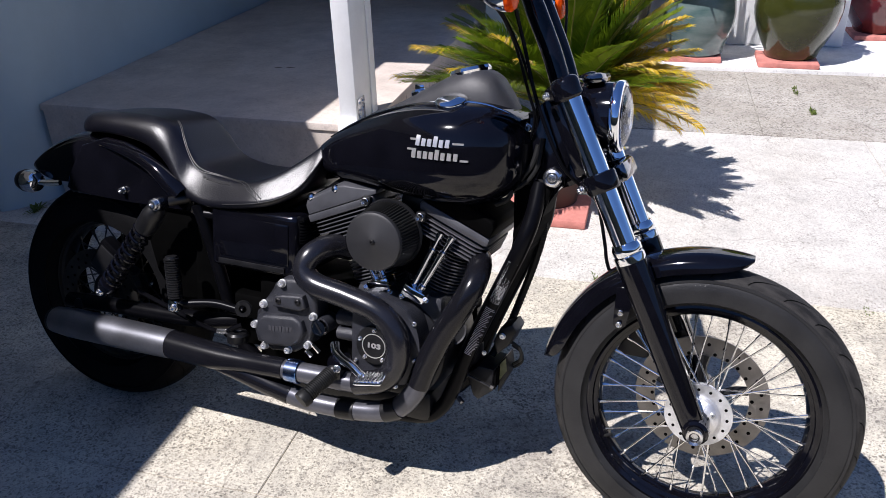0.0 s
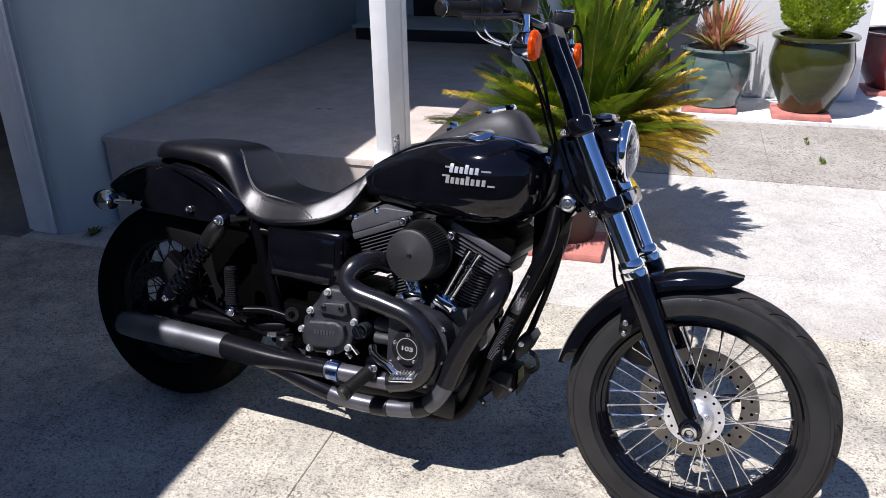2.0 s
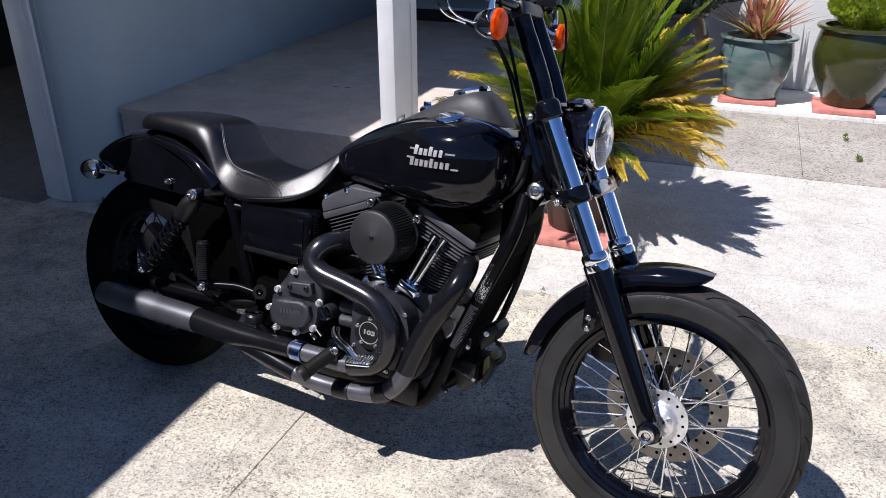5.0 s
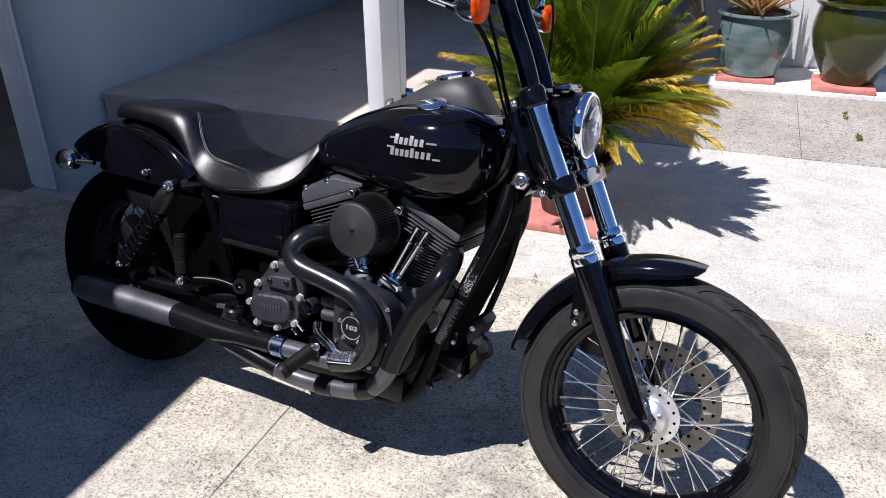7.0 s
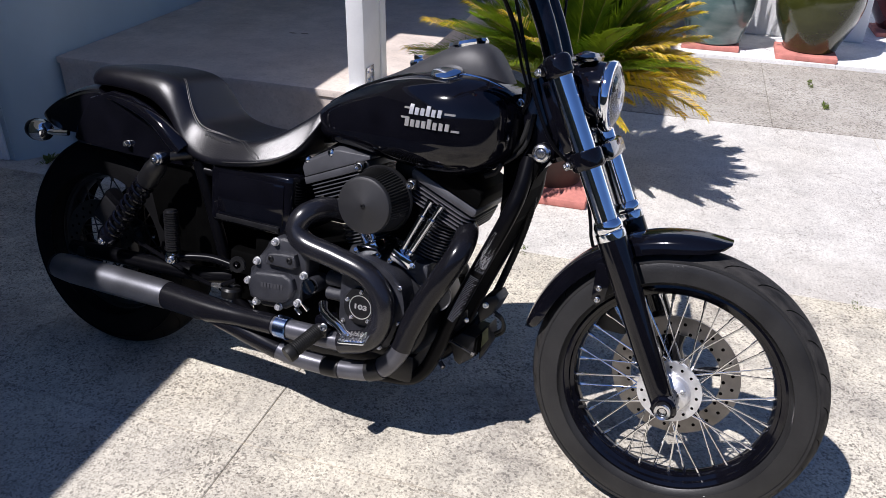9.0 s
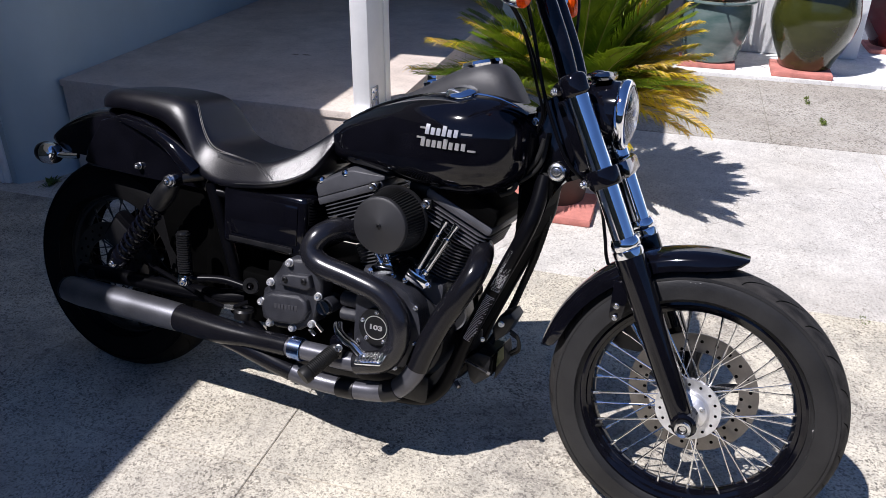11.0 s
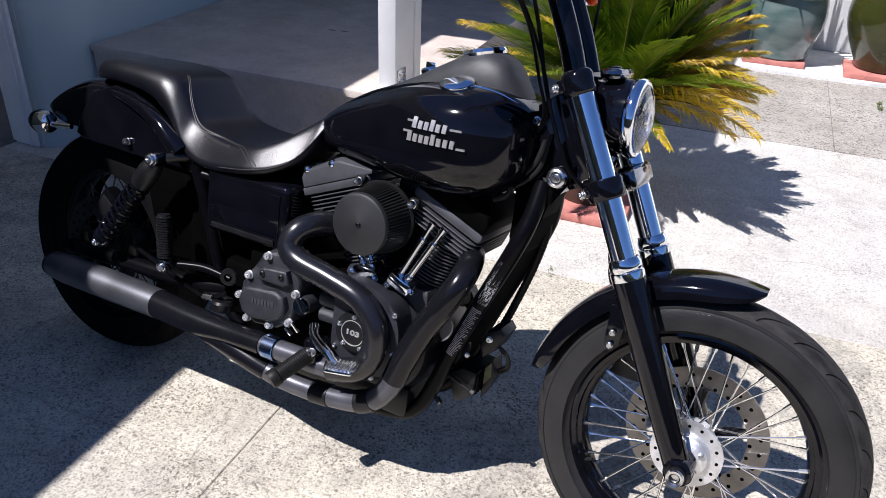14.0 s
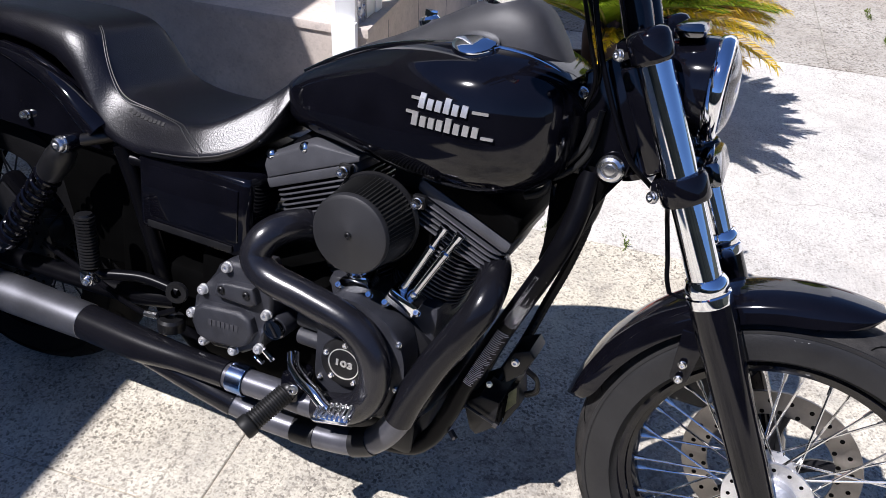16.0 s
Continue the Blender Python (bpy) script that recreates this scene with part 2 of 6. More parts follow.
BROWN_POT = material("brown_pot", (0.055, 0.03, 0.022), 0.6, vary=0.2, scale=6)
SOIL = material("soil", (0.06, 0.045, 0.03), 0.95, vary=0.3, scale=20, bump=0.8, bump_scale=60)


def leaf(name, color, second, trans=0.35, rough=0.4, spec=0.22, scale=9):
    m = material(name, color, rough, vary=0.2, scale=scale, second=second, fine=0.2, spec=spec)
    n, link = m.node_tree.nodes, m.node_tree.links.new
    b = n["Principled BSDF"]
    tr, add = n.new("ShaderNodeBsdfTranslucent"), n.new("ShaderNodeMixShader")
    link(b.inputs["Base Color"].links[0].from_socket, tr.inputs["Color"])
    add.inputs[0].default_value = trans
    link(b.outputs[0], add.inputs[1])
    link(tr.outputs[0], add.inputs[2])
    link(add.outputs[0], n["Material Output"].inputs["Surface"])
    return m


FROND_GREEN = leaf("frond_green", (0.070, 0.140, 0.005), (0.200, 0.270, 0.010), 0.36, 0.42)
FROND_YELLOW = leaf("frond_yellow", (0.80, 0.56, 0.02), (0.50, 0.46, 0.02), 0.42)
FROND_DRY = leaf("frond_dry", (0.30, 0.20, 0.085), (0.62, 0.46, 0.19))
FROND_TIP = leaf("frond_tip", (0.95, 0.74, 0.28), (0.80, 0.58, 0.10), 0.4)
AMBER = leaf("amber_lens", (0.62, 0.050, 0.001), (0.90, 0.13, 0.003), 0.35, 0.25, 0.12, 70)
STALK = leaf("stalk", (0.16, 0.17, 0.03), (0.22, 0.2, 0.05), 0.1)
FLAX_RED = leaf("flax_red", (0.42, 0.13, 0.09), (0.58, 0.30, 0.18))
FLAX_GREEN = leaf("flax_green", (0.46, 0.40, 0.12), (0.50, 0.45, 0.14))
SPRUCE_BRIGHT = leaf("bright_conifer", (0.24, 0.35, 0.02), (0.46, 0.56, 0.05))
SPRUCE_BLUE = leaf("blue_conifer", (0.06, 0.09, 0.065), (0.12, 0.16, 0.12))
WEED = leaf("weed_green", (0.10, 0.15, 0.03), (0.18, 0.2, 0.05))
DRY_LEAF = leaf("dry_leaf", (0.55, 0.5, 0.42), (0.65, 0.6, 0.5), 0.2)


# ---- shape helpers ----
def V(*a):
    return Vector(a)


def turn_to(axis):
    return Vector(axis).to_track_quat("Z", "Y").to_matrix().to_4x4()


def cyl(bm, a, b, r, r2=None, seg=16):
    """A closed cylinder or cone from a to b."""
    a, b = Vector(a), Vector(b)
    r2 = r if r2 is None else r2
    m = Matrix.Translation(a) @ turn_to(b - a)
    h = (b - a).length
    lo = [bm.verts.new(m @ V(r * math.cos(2 * math.pi * i / seg), r * math.sin(2 * math.pi * i / seg), 0)) for i in range(seg)]
    hi = [bm.verts.new(m @ V(r2 * math.cos(2 * math.pi * i / seg), r2 * math.sin(2 * math.pi * i / seg), h)) for i in range(seg)]
    for i in range(seg):
        j = (i + 1) % seg
        bm.faces.new((lo[i], lo[j], hi[j], hi[i]))
    bm.faces.new(lo[::-1])
    bm.faces.new(hi)
    return bm


def lathe(bm, profile, origin=(0, 0, 0), axis=(0, 0, 1), seg=32, closed=False):
    """Turns a profile of (radius, height) about an axis. closed: the profile is a loop."""
    m = Matrix.Translation(Vector(origin)) @ turn_to(axis)
    rings = []
    for r, h in profile:
        if r < 1e-5:
            rings.append([bm.verts.new(m @ V(0, 0, h))])
        else:
            rings.append([bm.verts.new(m @ V(r * math.cos(2 * math.pi * i / seg), r * math.sin(2 * math.pi * i / seg), h)) for i in range(seg)])
    pairs = list(zip(rings, rings[1:] + rings[:1])) if closed else list(zip(rings, rings[1:]))
    for p, q in pairs:
        for i in range(seg):
            j = (i + 1) % seg
            if len(p) == 1 and len(q) == 1:
                continue
            if len(p) == 1:
                bm.faces.new((p[0], q[j], q[i]))
            elif len(q) == 1:
                bm.faces.new((p[i], p[j], q[0]))
            else:
                bm.faces.new((p[i], p[j], q[j], q[i]))
    return bm


def spline(pts, n=8):
    """Catmull-Rom through the points, n steps each."""
    p = [Vector(q) for q in pts]
    p = [p[0] * 2 - p[1], *p, p[-1] * 2 - p[-2]]
    out = []
    for i in range(1, len(p) - 2):
        for k in range(n):
            t = k / n
            a, b, c, d = p[i - 1:i + 3]
            out.append(0.5 * (2 * b + (c - a) * t + (2 * a - 5 * b + 4 * c - d) * t * t + (3 * b - a - 3 * c + d) * t ** 3))
    return out + [p[-2]]


def tube(bm, pts, r, seg=14, caps=True):
    """A pipe along the points; r may be a list."""
    pts = [Vector(p) for p in pts]
    n = len(pts)
    rr = [r] * n if isinstance(r, (int, float)) else list(r)
    side, rings = None, []
    for i, p in enumerate(pts):
        d = (pts[min(i + 1, n - 1)] - pts[max(i - 1, 0)]).normalized()
        if side is None:
            side = d.orthogonal().normalized()
        side = (side - d * side.dot(d)).normalized()
        up = d.cross(side)
        rings.append([bm.verts.new(p + rr[i] * (math.cos(2 * math.pi * k / seg) * side + math.sin(2 * math.pi * k / seg) * up)) for k in range(seg)])
    skin(bm, rings, caps)
    return bm


def skin(bm, rings, caps=True):
    for p, q in zip(rings, rings[1:]):
        for i in range(len(p)):
            j = (i + 1) % len(p)
            bm.faces.new((p[i], p[j], q[j], q[i]))
    if caps:
        bm.faces.new(rings[0][::-1])
        bm.faces.new(rings[-1])


def loft(bm, rings, caps=True):
    skin(bm, [[bm.verts.new(Vector(v)) for v in ring] for ring in rings], caps)
    return bm


def box(bm, lo, hi, bevel=0.0, m=None, seg=2):
    lo, hi = Vector(lo), Vector(hi)
    got = bmesh.ops.create_cube(bm, size=1.0, matrix=(m or Matrix()) @ Matrix.Translation((lo + hi) / 2) @ Matrix.Diagonal((*(hi - lo), 1)))
    if bevel:
        edges = list({e for v in got["verts"] for e in v.link_edges})
        bmesh.ops.bevel(bm, geom=edges, offset=bevel, segments=seg, affect="EDGES", profile=0.5)
    return bm


def plate(bm, outline, depth, m=None, bevel=0.0, seg=2):
    """A flat outline (x, y) raised along z by depth, edges rounded."""
    m = m or Matrix()
    lo = [bm.verts.new(m @ V(x, y, 0)) for x, y in outline]
    hi = [bm.verts.new(m @ V(x, y, depth)) for x, y in outline]
    n = len(outline)
    fs = [bm.faces.new(lo[::-1]), bm.faces.new(hi)]
    for i in range(n):
        fs.append(bm.faces.new((lo[i], lo[(i + 1) % n], hi[(i + 1) % n], hi[i])))
    if bevel:
        bmesh.ops.bevel(bm, geom=list(fs[1].edges), offset=bevel, segments=seg, affect="EDGES", profile=0.5)
    return bm


def part(name, bm, mat, parent=None, label="", sharp=35, m=None):
    """Links a bmesh as one mesh object under a thing or a part."""
    me = bpy.data.meshes.new(name)
    bmesh.ops.recalc_face_normals(bm, faces=bm.faces)
    bm.to_mesh(me)
    bm.free()
    for mt in mat if isinstance(mat, (list, tuple)) else [mat]:
        me.materials.append(mt)
    me.polygons.foreach_set("use_smooth", [True] * len(me.polygons))
    me.set_sharp_from_angle(angle=radians(sharp))
    ob = new(name, me)
    ob.parent = parent
    if m is not None:
        ob.matrix_basis = m
    if label:
        tagged(ob, label)
    return ob


def again(name, me, parent, m):
    """Another piece on the same mesh."""
    ob = new(name, me)
    ob.parent, ob.matrix_basis = parent, m
    return ob


def B():
    return bmesh.new()


def thing(name, m, label, category, group="", kind=""):
    ob = new(name)
    ob.empty_display_size = 0.1
    ob.matrix_basis = m
    return tagged(ob, label, category, group, kind)

# ---- the place: a house frame with a along the porch front, b away from the drive ----
HOUSE = pose(-2.03, 3.74, 0, 0, 0, -13.5)
YARD = pose(-1.929, 3.545, 0, 0, 0, -15.0)
PORCH = 0.465


def setting(name, bm, mat, label, category, m=HOUSE, sharp=35):
    ob = part(name, bm, mat, None, label, sharp, m)
    return tagged(ob, "", category, "", "structure")


setting("ground", box(B(), (-400, -400, -0.6), (400, 400, -0.12)), EARTH, "bare earth under and beyond the drive", "ground")

drive = tagged(new("pavement"), "cast concrete drive in several pours with joints", "pavement", "", "structure")
drive.matrix_basis = HOUSE


def slab(a0, a1, b0, b1, mat, top=0.0):
    g = 0.0011
    part("concrete_slab", box(B(), (a0 + g, b0 + g, -0.0055), (a1 - g, b1 - g, top), 0.0025, None, 1), mat, drive)


setting("slab_bed", box(B(), (-9, -14, -0.118), (16, 6.4, -0.0042)), JOINT_DIRT, "mortar bed under the concrete slabs", "pavement")
AS = [-9.0, -4.2, 0.32, 2.02, 4.6, 9.0, 16.0]
for b0, b1 in ((-14, -8), (-8, -4.4), (-4.4, -1.74), (-1.74, -0.47)):
    for a0, a1 in zip(AS, AS[1:]):
        slab(a0, a1, b0, b1, AGGREGATE)
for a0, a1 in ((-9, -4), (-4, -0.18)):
    slab(a0, a1, -0.47, 4.5, SHADED_CONCRETE)
for a0, a1 in ((1.45, 4.03), (4.03, 8), (8, 16)):
    slab(a0, a1, -0.47, 1.35, SMOOTH_CONCRETE)
slab(-0.18, 1.45, -0.47, -0.012, SMOOTH_CONCRETE)
for a0, a1 in ((1.3, 3.52), (3.52, 7), (7, 16)):
    slab(a0, a1, 1.35, 2.72, GREY_CONCRETE, 0.004)
for a0, a1 in ((1.74, 4.0), (4.0, 4.85), (4.85, 16)):
    slab(a0, a1, 2.72, 6.5, WHITE_CONCRETE, 0.03)

# porch floor, with the formwork's seams on its sides; its sides run a little askew to its front
porch = setting("porch_floor", plate(B(), [(0.04, 0.008), (1.652, 0.008), (1.40, 5.2), (-0.41, 5.2)], PORCH - 0.031), PORCH_CONCRETE, "raised brown concrete porch floor", "porch", YARD)
part("cap", plate(B(), [(0.035, 0.0), (1.66, 0.0), (1.408, 5.2), (-0.415, 5.2)], 0.030, Matrix.Translation((0, 0, PORCH - 0.030)), 0.006), PORCH_CONCRETE, porch)
for b in (0.22, 0.58, 1.0, 1.5, 2.3):
    a = 1.652 - 0.0485 * b
    part("seam", box(B(), (a - 0.004, b, 0.0), (a + 0.0008, b + 0.004, PORCH - 0.04)), DARK_WALL, porch)
for a0, a1, b0 in ((0.815, 0.862, 0.812), (0.878, 0.93, 0.822)):
    part("chip", plate(B(), [(a0, b0), (a0 + 0.02, b0 - 0.008), (a1 - 0.012, b0 - 0.006), (a1, b0 + 0.004), (a1 - 0.02, b0 + 0.010), (a0 + 0.012, b0 + 0.008)], 0.0006, Matrix.Translation((0, 0, PORCH))), EARTH, porch, "small dark chip in the porch floor")

step = setting("door_step", box(B(), (0.0, 3.17, PORCH), (1.52, 5.2, PORCH + 0.100), 0.004), DARK_DOOR, "dark step with grey tread below the front door", "step", YARD)
part("tread", box(B(), (-0.02, 3.14, PORCH + 0.1005), (1.53, 5.19, PORCH + 0.124), 0.006), SMOOTH_WALL, step)

# walls
side_line = [(0.020, 0.06), (-0.017, 0.55), (-0.110, 1.5), (-0.430, 5.35), (-0.60, 5.35), (-0.28, 1.5), (-0.30, -0.215), (-0.125, -0.222), (-0.090, -0.19), (-0.052, -0.14), (-0.018, -0.085), (0.010, -0.02)]
setting("wall_porch", plate(B(), side_line, 2.6), SMOOTH_WALL, "smooth painted blue-grey wall beside the porch", "wall", YARD, 50)
setting("wall_back", box(B(), (-0.30, 3.85, PORCH), (1.53, 4.0, 2.6)), SMOOTH_WALL, "painted wall at the back of the porch", "wall", YARD)
setting("wall_entry", box(B(), (1.8, 2.07, 0.03), (2.0, 5.35, 2.6), 0.006), SMOOTH_WALL, "painted wall end beside the entry", "wall")
setting("wall_court", box(B(), (2.0, 3.45, 0.03), (4.27, 3.62, 2.6), 0.012), STUCCO, "white rough stucco wall behind the plant pots", "wall")
setting("wall_far", box(B(), (4.27, 5.4, 0.03), (9.5, 5.6, 2.6), 0.012), STUCCO, "white stucco wall further back", "wall")
# garage walls: the dimness inside is put into their dark colour
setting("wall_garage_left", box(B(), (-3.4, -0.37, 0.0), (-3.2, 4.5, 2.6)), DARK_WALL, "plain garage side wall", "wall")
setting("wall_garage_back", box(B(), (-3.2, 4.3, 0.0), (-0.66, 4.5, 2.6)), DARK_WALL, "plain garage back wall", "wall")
setting("wall_lintel", box(B(), (-3.2, -0.20, 2.25), (-0.32, -0.04, 2.6)), SMOOTH_WALL, "painted wall over the garage opening", "wall", YARD)

# unseen dark walls behind and beside the camera, added to cut sky light and reflections
setting("wall_behind", box(B(), (-4.2, -7.0, -0.1), (15.2, -6.8, 2.3)), BLOCKER, "unseen dark wall added to block low sky light", "wall")
setting("wall_side", box(B(), (15.0, -6.79, -0.1), (15.2, 6.6, 2.5)), BLOCKER, "unseen dark wall added to block low sky light", "wall")
setting("wall_left", box(B(), (-0.75, -6.79, -0.1), (-0.55, -0.95, 2.6)), BLOCKER, "unseen dark wall added to block low sky light", "wall")

# front door, dark, seen past the post
door = setting("door_1", box(B(), (0.30, 3.79, PORCH + 0.126), (1.30, 3.848, PORCH + 2.1), 0.004), DARK_DOOR, "dark red front door in shade", "door", YARD)
for z0, z1 in ((0.85, 1.35), (1.5, 2.35)):
    for a in (0.40, 0.84):
        part("panel", box(B(), (a, 3.778, z0), (a + 0.34, 3.789, z1), 0.004), DARK_DOOR, door)
bm = B()
lathe(bm, [(0, 0), (0.026, 0.0), (0.026, 0.006), (0.01, 0.012), (0.01, 0.03), (0.026, 0.045), (0.028, 0.06), (0.015, 0.072), (0, 0.074)], (1.24, 3.789, 1.55), (0, -1, 0), 20)
part("knob", bm, ALUMINIUM, door)

# garage door jamb: stacked boards on the end of the wall
trim = setting("trim", box(B(), (-0.338, -0.226, 0.004), (-0.301, -0.10, 2.3), 0.003), WHITE_PAINT, "white painted wooden garage door jamb", "trim", YARD)
part("face_board", box(B(), (-0.3005, -0.240, 0.004), (-0.207, -0.2165, 2.3), 0.004), WHITE_PAINT, trim)
part("bead", box(B(), (-0.2065, -0.248, 0.004), (-0.190, -0.2165, 2.3), 0.005), WHITE_PAINT, trim)
part("edge_board", box(B(), (-0.1895, -0.242, 0.004), (-0.158, -0.2225, 2.3), 0.004), WHITE_PAINT, trim)
part("caulk_strip", box(B(), (-0.1575, -0.228, 0.004), (-0.128, -0.2225, 2.3), 0.002), SMOOTH_WALL, trim, "blue-grey painted strip beside the jamb")

# roofs
setting("roof_garage", plate(B(), [(-3.8, -5.4), (0.535, -5.4), (0.535, -2.5), (0.578, -1.3), (0.578, 5.6), (-3.8, 5.6)], 0.178, Matrix.Translation((0, 0, 2.602))), SOFFIT, "garage roof overhang above the drive", "roof")
setting("roof_porch", box(B(), (0.580, -0.236, 2.602), (1.80, 5.4, 2.78)), SOFFIT, "porch roof with white fascia", "roof")

# porch post with its lower casing
post = thing("porch_post", YARD, "white painted wooden porch post", "post")
part("shaft", box(B(), (1.540, 0.0, PORCH + 0.001), (1.615, 0.215, 2.598), 0.004), WHITE_PAINT, post)
part("casing", box(B(), (1.536, -0.024, 0.001), (1.624, -0.001, PORCH + 0.022), 0.003), WHITE_PAINT, post)
part("corner_bead", box(B(), (1.6155, 0.160, PORCH + 0.002), (1.622, 0.214, 2.597), 0.002), WHITE_PAINT, post)
bm = B()
box(bm, (1.6155, 0.012, PORCH + 0.004), (1.6185, 0.085, PORCH + 0.105), 0.001)
for z in (0.025, 0.055, 0.085):
    for b in (0.03, 0.066):
        cyl(bm, (1.6185, b, PORCH + z), (1.6225, b, PORCH + z), 0.0055, None, 8)
part("bracket", bm, ALUMINIUM, post, "bolted galvanised steel bracket")

# things in the garage
bucket = thing("bucket", YARD @ pose(-0.62, 0.35, 0), "white plastic bucket inside the garage", "bucket")
part("body", lathe(B(), [(0, 0), (0.12, 0), (0.145, 0.34), (0.155, 0.345), (0.155, 0.36), (0.142, 0.36), (0.118, 0.01), (0, 0.01)], seg=28), WHITE_PAINT, bucket)
bm = B()
tube(bm, spline([(0.15, 0, 0.33), (0.12, 0.1, 0.26), (0, 0.16, 0.22), (-0.12, 0.1, 0.26), (-0.15, 0, 0.33)], 5), 0.003, 6)
part("handle", bm, ALUMINIUM, bucket)


# ---- planters ----
def pot(name, x, y, z, h, rim, belly, base, mat, label, lip=0.035):
    p = thing(name, pose(x, y, z), label, "plant pot", "glazed garden pots")
    prof = [(0, 0), (base, 0), (base + 0.012, 0.012)]
    for i in range(1, 12):
        t = i / 12
        prof.append((base + (belly - base) * math.sin(min(1, t / 0.72) * math.pi / 2) ** 1.1 - max(0, t - 0.72) * (belly - rim + lip) / 0.28 * 0.9, h * t * 0.93))
    prof += [(rim - lip, h * 0.93), (rim - 0.008, h * 0.945), (rim, h * 0.965), (rim - 0.004, h * 0.99), (rim - 0.02, h), (rim - lip - 0.02, h * 0.985), (rim - lip - 0.025, h * 0.9), (0, h * 0.9)]
    part("body", lathe(B(), prof, seg=48), mat, p)
    part("soil", lathe(B(), [(0, h * 0.93), (rim - lip - 0.03, h * 0.925), (rim - lip - 0.03, h * 0.905), (0, h * 0.905)], seg=32), SOIL, p)
    return p


def paver(x, y, w, d, ang, z=0.03):
    p = thing("paver", pose(x, y, z, 0, 0, ang), "red clay paving slab under a pot", "paver", "red pavers")
    part("slab", box(B(), (-w / 2, -d / 2, 0), (w / 2, d / 2, 0.036), 0.007), BRICK, p)


def blade(bm, p, q, r, w, nrm, fold=0.3):
    """A narrow leaf from p over q to the tip r."""
    side = (Vector(r) - Vector(p)).cross(nrm).normalized() * w
    up = Vector(nrm) * w * fold
    a, b = bm.verts.new(p - side * 0.5), bm.verts.new(p + side * 0.5)
    c, m, d = bm.verts.new(q - side + up), bm.verts.new(q), bm.verts.new(q + side + up)
    e = bm.verts.new(r)
    bm.faces.new((a, m, c))
    bm.faces.new((a, b, m))
    bm.faces.new((b, d, m))
    bm.faces.new((c, m, e))
    bm.faces.new((m, d, e))


def flax(x, y, z):
    plant = thing("flax_plant", pose(x, y, z), "red and green spiky flax plant in a teal pot", "plant")
    rnd = random.Random(4)
    for i in range(84):
        bm = B()
        az, el = rnd.uniform(0, 2 * math.pi), radians(rnd.uniform(30, 84))
        ln, w = rnd.uniform(0.30, 0.56), rnd.uniform(0.010, 0.017)
        d = V(math.cos(az), math.sin(az), 0)
        p0 = d * rnd.uniform(0, 0.07)
        pts = []
        for k in range(6):
            t = k / 5
            pts.append(p0 + d * ln * t * math.cos(el) + V(0, 0, ln * (t * math.sin(el) - 0.22 * t * t * math.cos(el))))
        side = V(-d.y, d.x, 0)
        rows = []
        for k, p in enumerate(pts):
            ww = w * (1 - (k / 5) ** 2.2) + 0.0006
            rows.append((bm.verts.new(p - side * ww + V(0, 0, ww * 0.5)), bm.verts.new(p), bm.verts.new(p + side * ww + V(0, 0, ww * 0.5))))
        for r0, r1 in zip(rows, rows[1:]):
            bm.faces.new((r0[0], r0[1], r1[1], r1[0]))
            bm.faces.new((r0[1], r0[2], r1[2], r1[1]))
        part("leaf", bm, FLAX_RED if rnd.random() < 0.6 else FLAX_GREEN, plant, "", 80)


def conifer(name, x, y, z, rad, high, mat, label, count, size, seed, ragged=0.15):
    plant = thing(name, pose(x, y, z), label, "shrub")
    rnd = random.Random(seed)
    part("stem", tube(B(), spline([(0, 0, -0.06), (0.01, 0, high * 0.3), (-0.01, 0.01, high * 0.75)], 4), [0.022 - 0.0018 * i for i in range(9)], 8), STALK, plant)
    bm = B()
    for i in range(count):
        t = rnd.random() ** 0.8
        zz = high * (0.02 + 0.95 * t)
        env = rad * (math.sin(min(1, (t + 0.12) / 0.45) * math.pi / 2) if t < 0.33 else math.cos((t - 0.33) / 0.67 * math.pi / 2 * 0.92) ** 0.8)
        az = rnd.uniform(0, 2 * math.pi)
        lump = 1 + ragged * math.sin(az * 5 + zz * 17) + ragged * 0.7 * math.sin(az * 9 - zz * 31)
        r = env * lump * (1 - 0.55 * rnd.random() ** 1.7)
        out = V(math.cos(az), math.sin(az), 0.55 + rnd.uniform(-0.3, 0.5)).normalized()
        p = V(r * math.cos(az), r * math.sin(az), zz)
        for k in range(4):
            d = (out + V(rnd.uniform(-1, 1), rnd.uniform(-1, 1), rnd.uniform(-0.6, 0.9)) * 0.75).normalized()
            s = size * rnd.uniform(0.6, 1.2)
            n = d.orthogonal().normalized()
            c = d.cross(n)
            a = bm.verts.new(p - d * s * 0.3 - c * s * 0.16)
            b = bm.verts.new(p - d * s * 0.3 + c * s * 0.16)
            e = bm.verts.new(p + d * s * 0.3 + c * s * 0.22 + n * s * 0.06)
            f = bm.verts.new(p + d * s * 0.3 - c * s * 0.22 + n * s * 0.06)
            g = bm.verts.new(p + d * s)
            bm.faces.new((a, b, e, f))
            bm.faces.new((f, e, g))
    part("crown", bm, mat, plant, "", 180)


paver(1.745, 5.90, 0.40, 0.32, -13.5)
pot("teal_pot", 1.77, 5.93, 0.067, 0.44, 0.275, 0.258, 0.185, TEAL_GLAZE, "teal glazed round pot on a red paver")
flax(1.77, 5.93, 0.48)
paver(2.36, 5.70, 0.40, 0.38, -15)
pot("olive_pot", 2.40, 5.74, 0.067, 0.55, 0.298, 0.292, 0.165, OLIVE_GLAZE, "large olive green glazed pot on a red paver")
conifer("round_conifer", 2.40, 5.74, 0.58, 0.255, 0.60, SPRUCE_BRIGHT, "bright green dense dwarf conifer in an olive pot", 9500, 0.021, 7, 0.11)
paver(3.36, 6.45, 0.42, 0.36, -13.5)
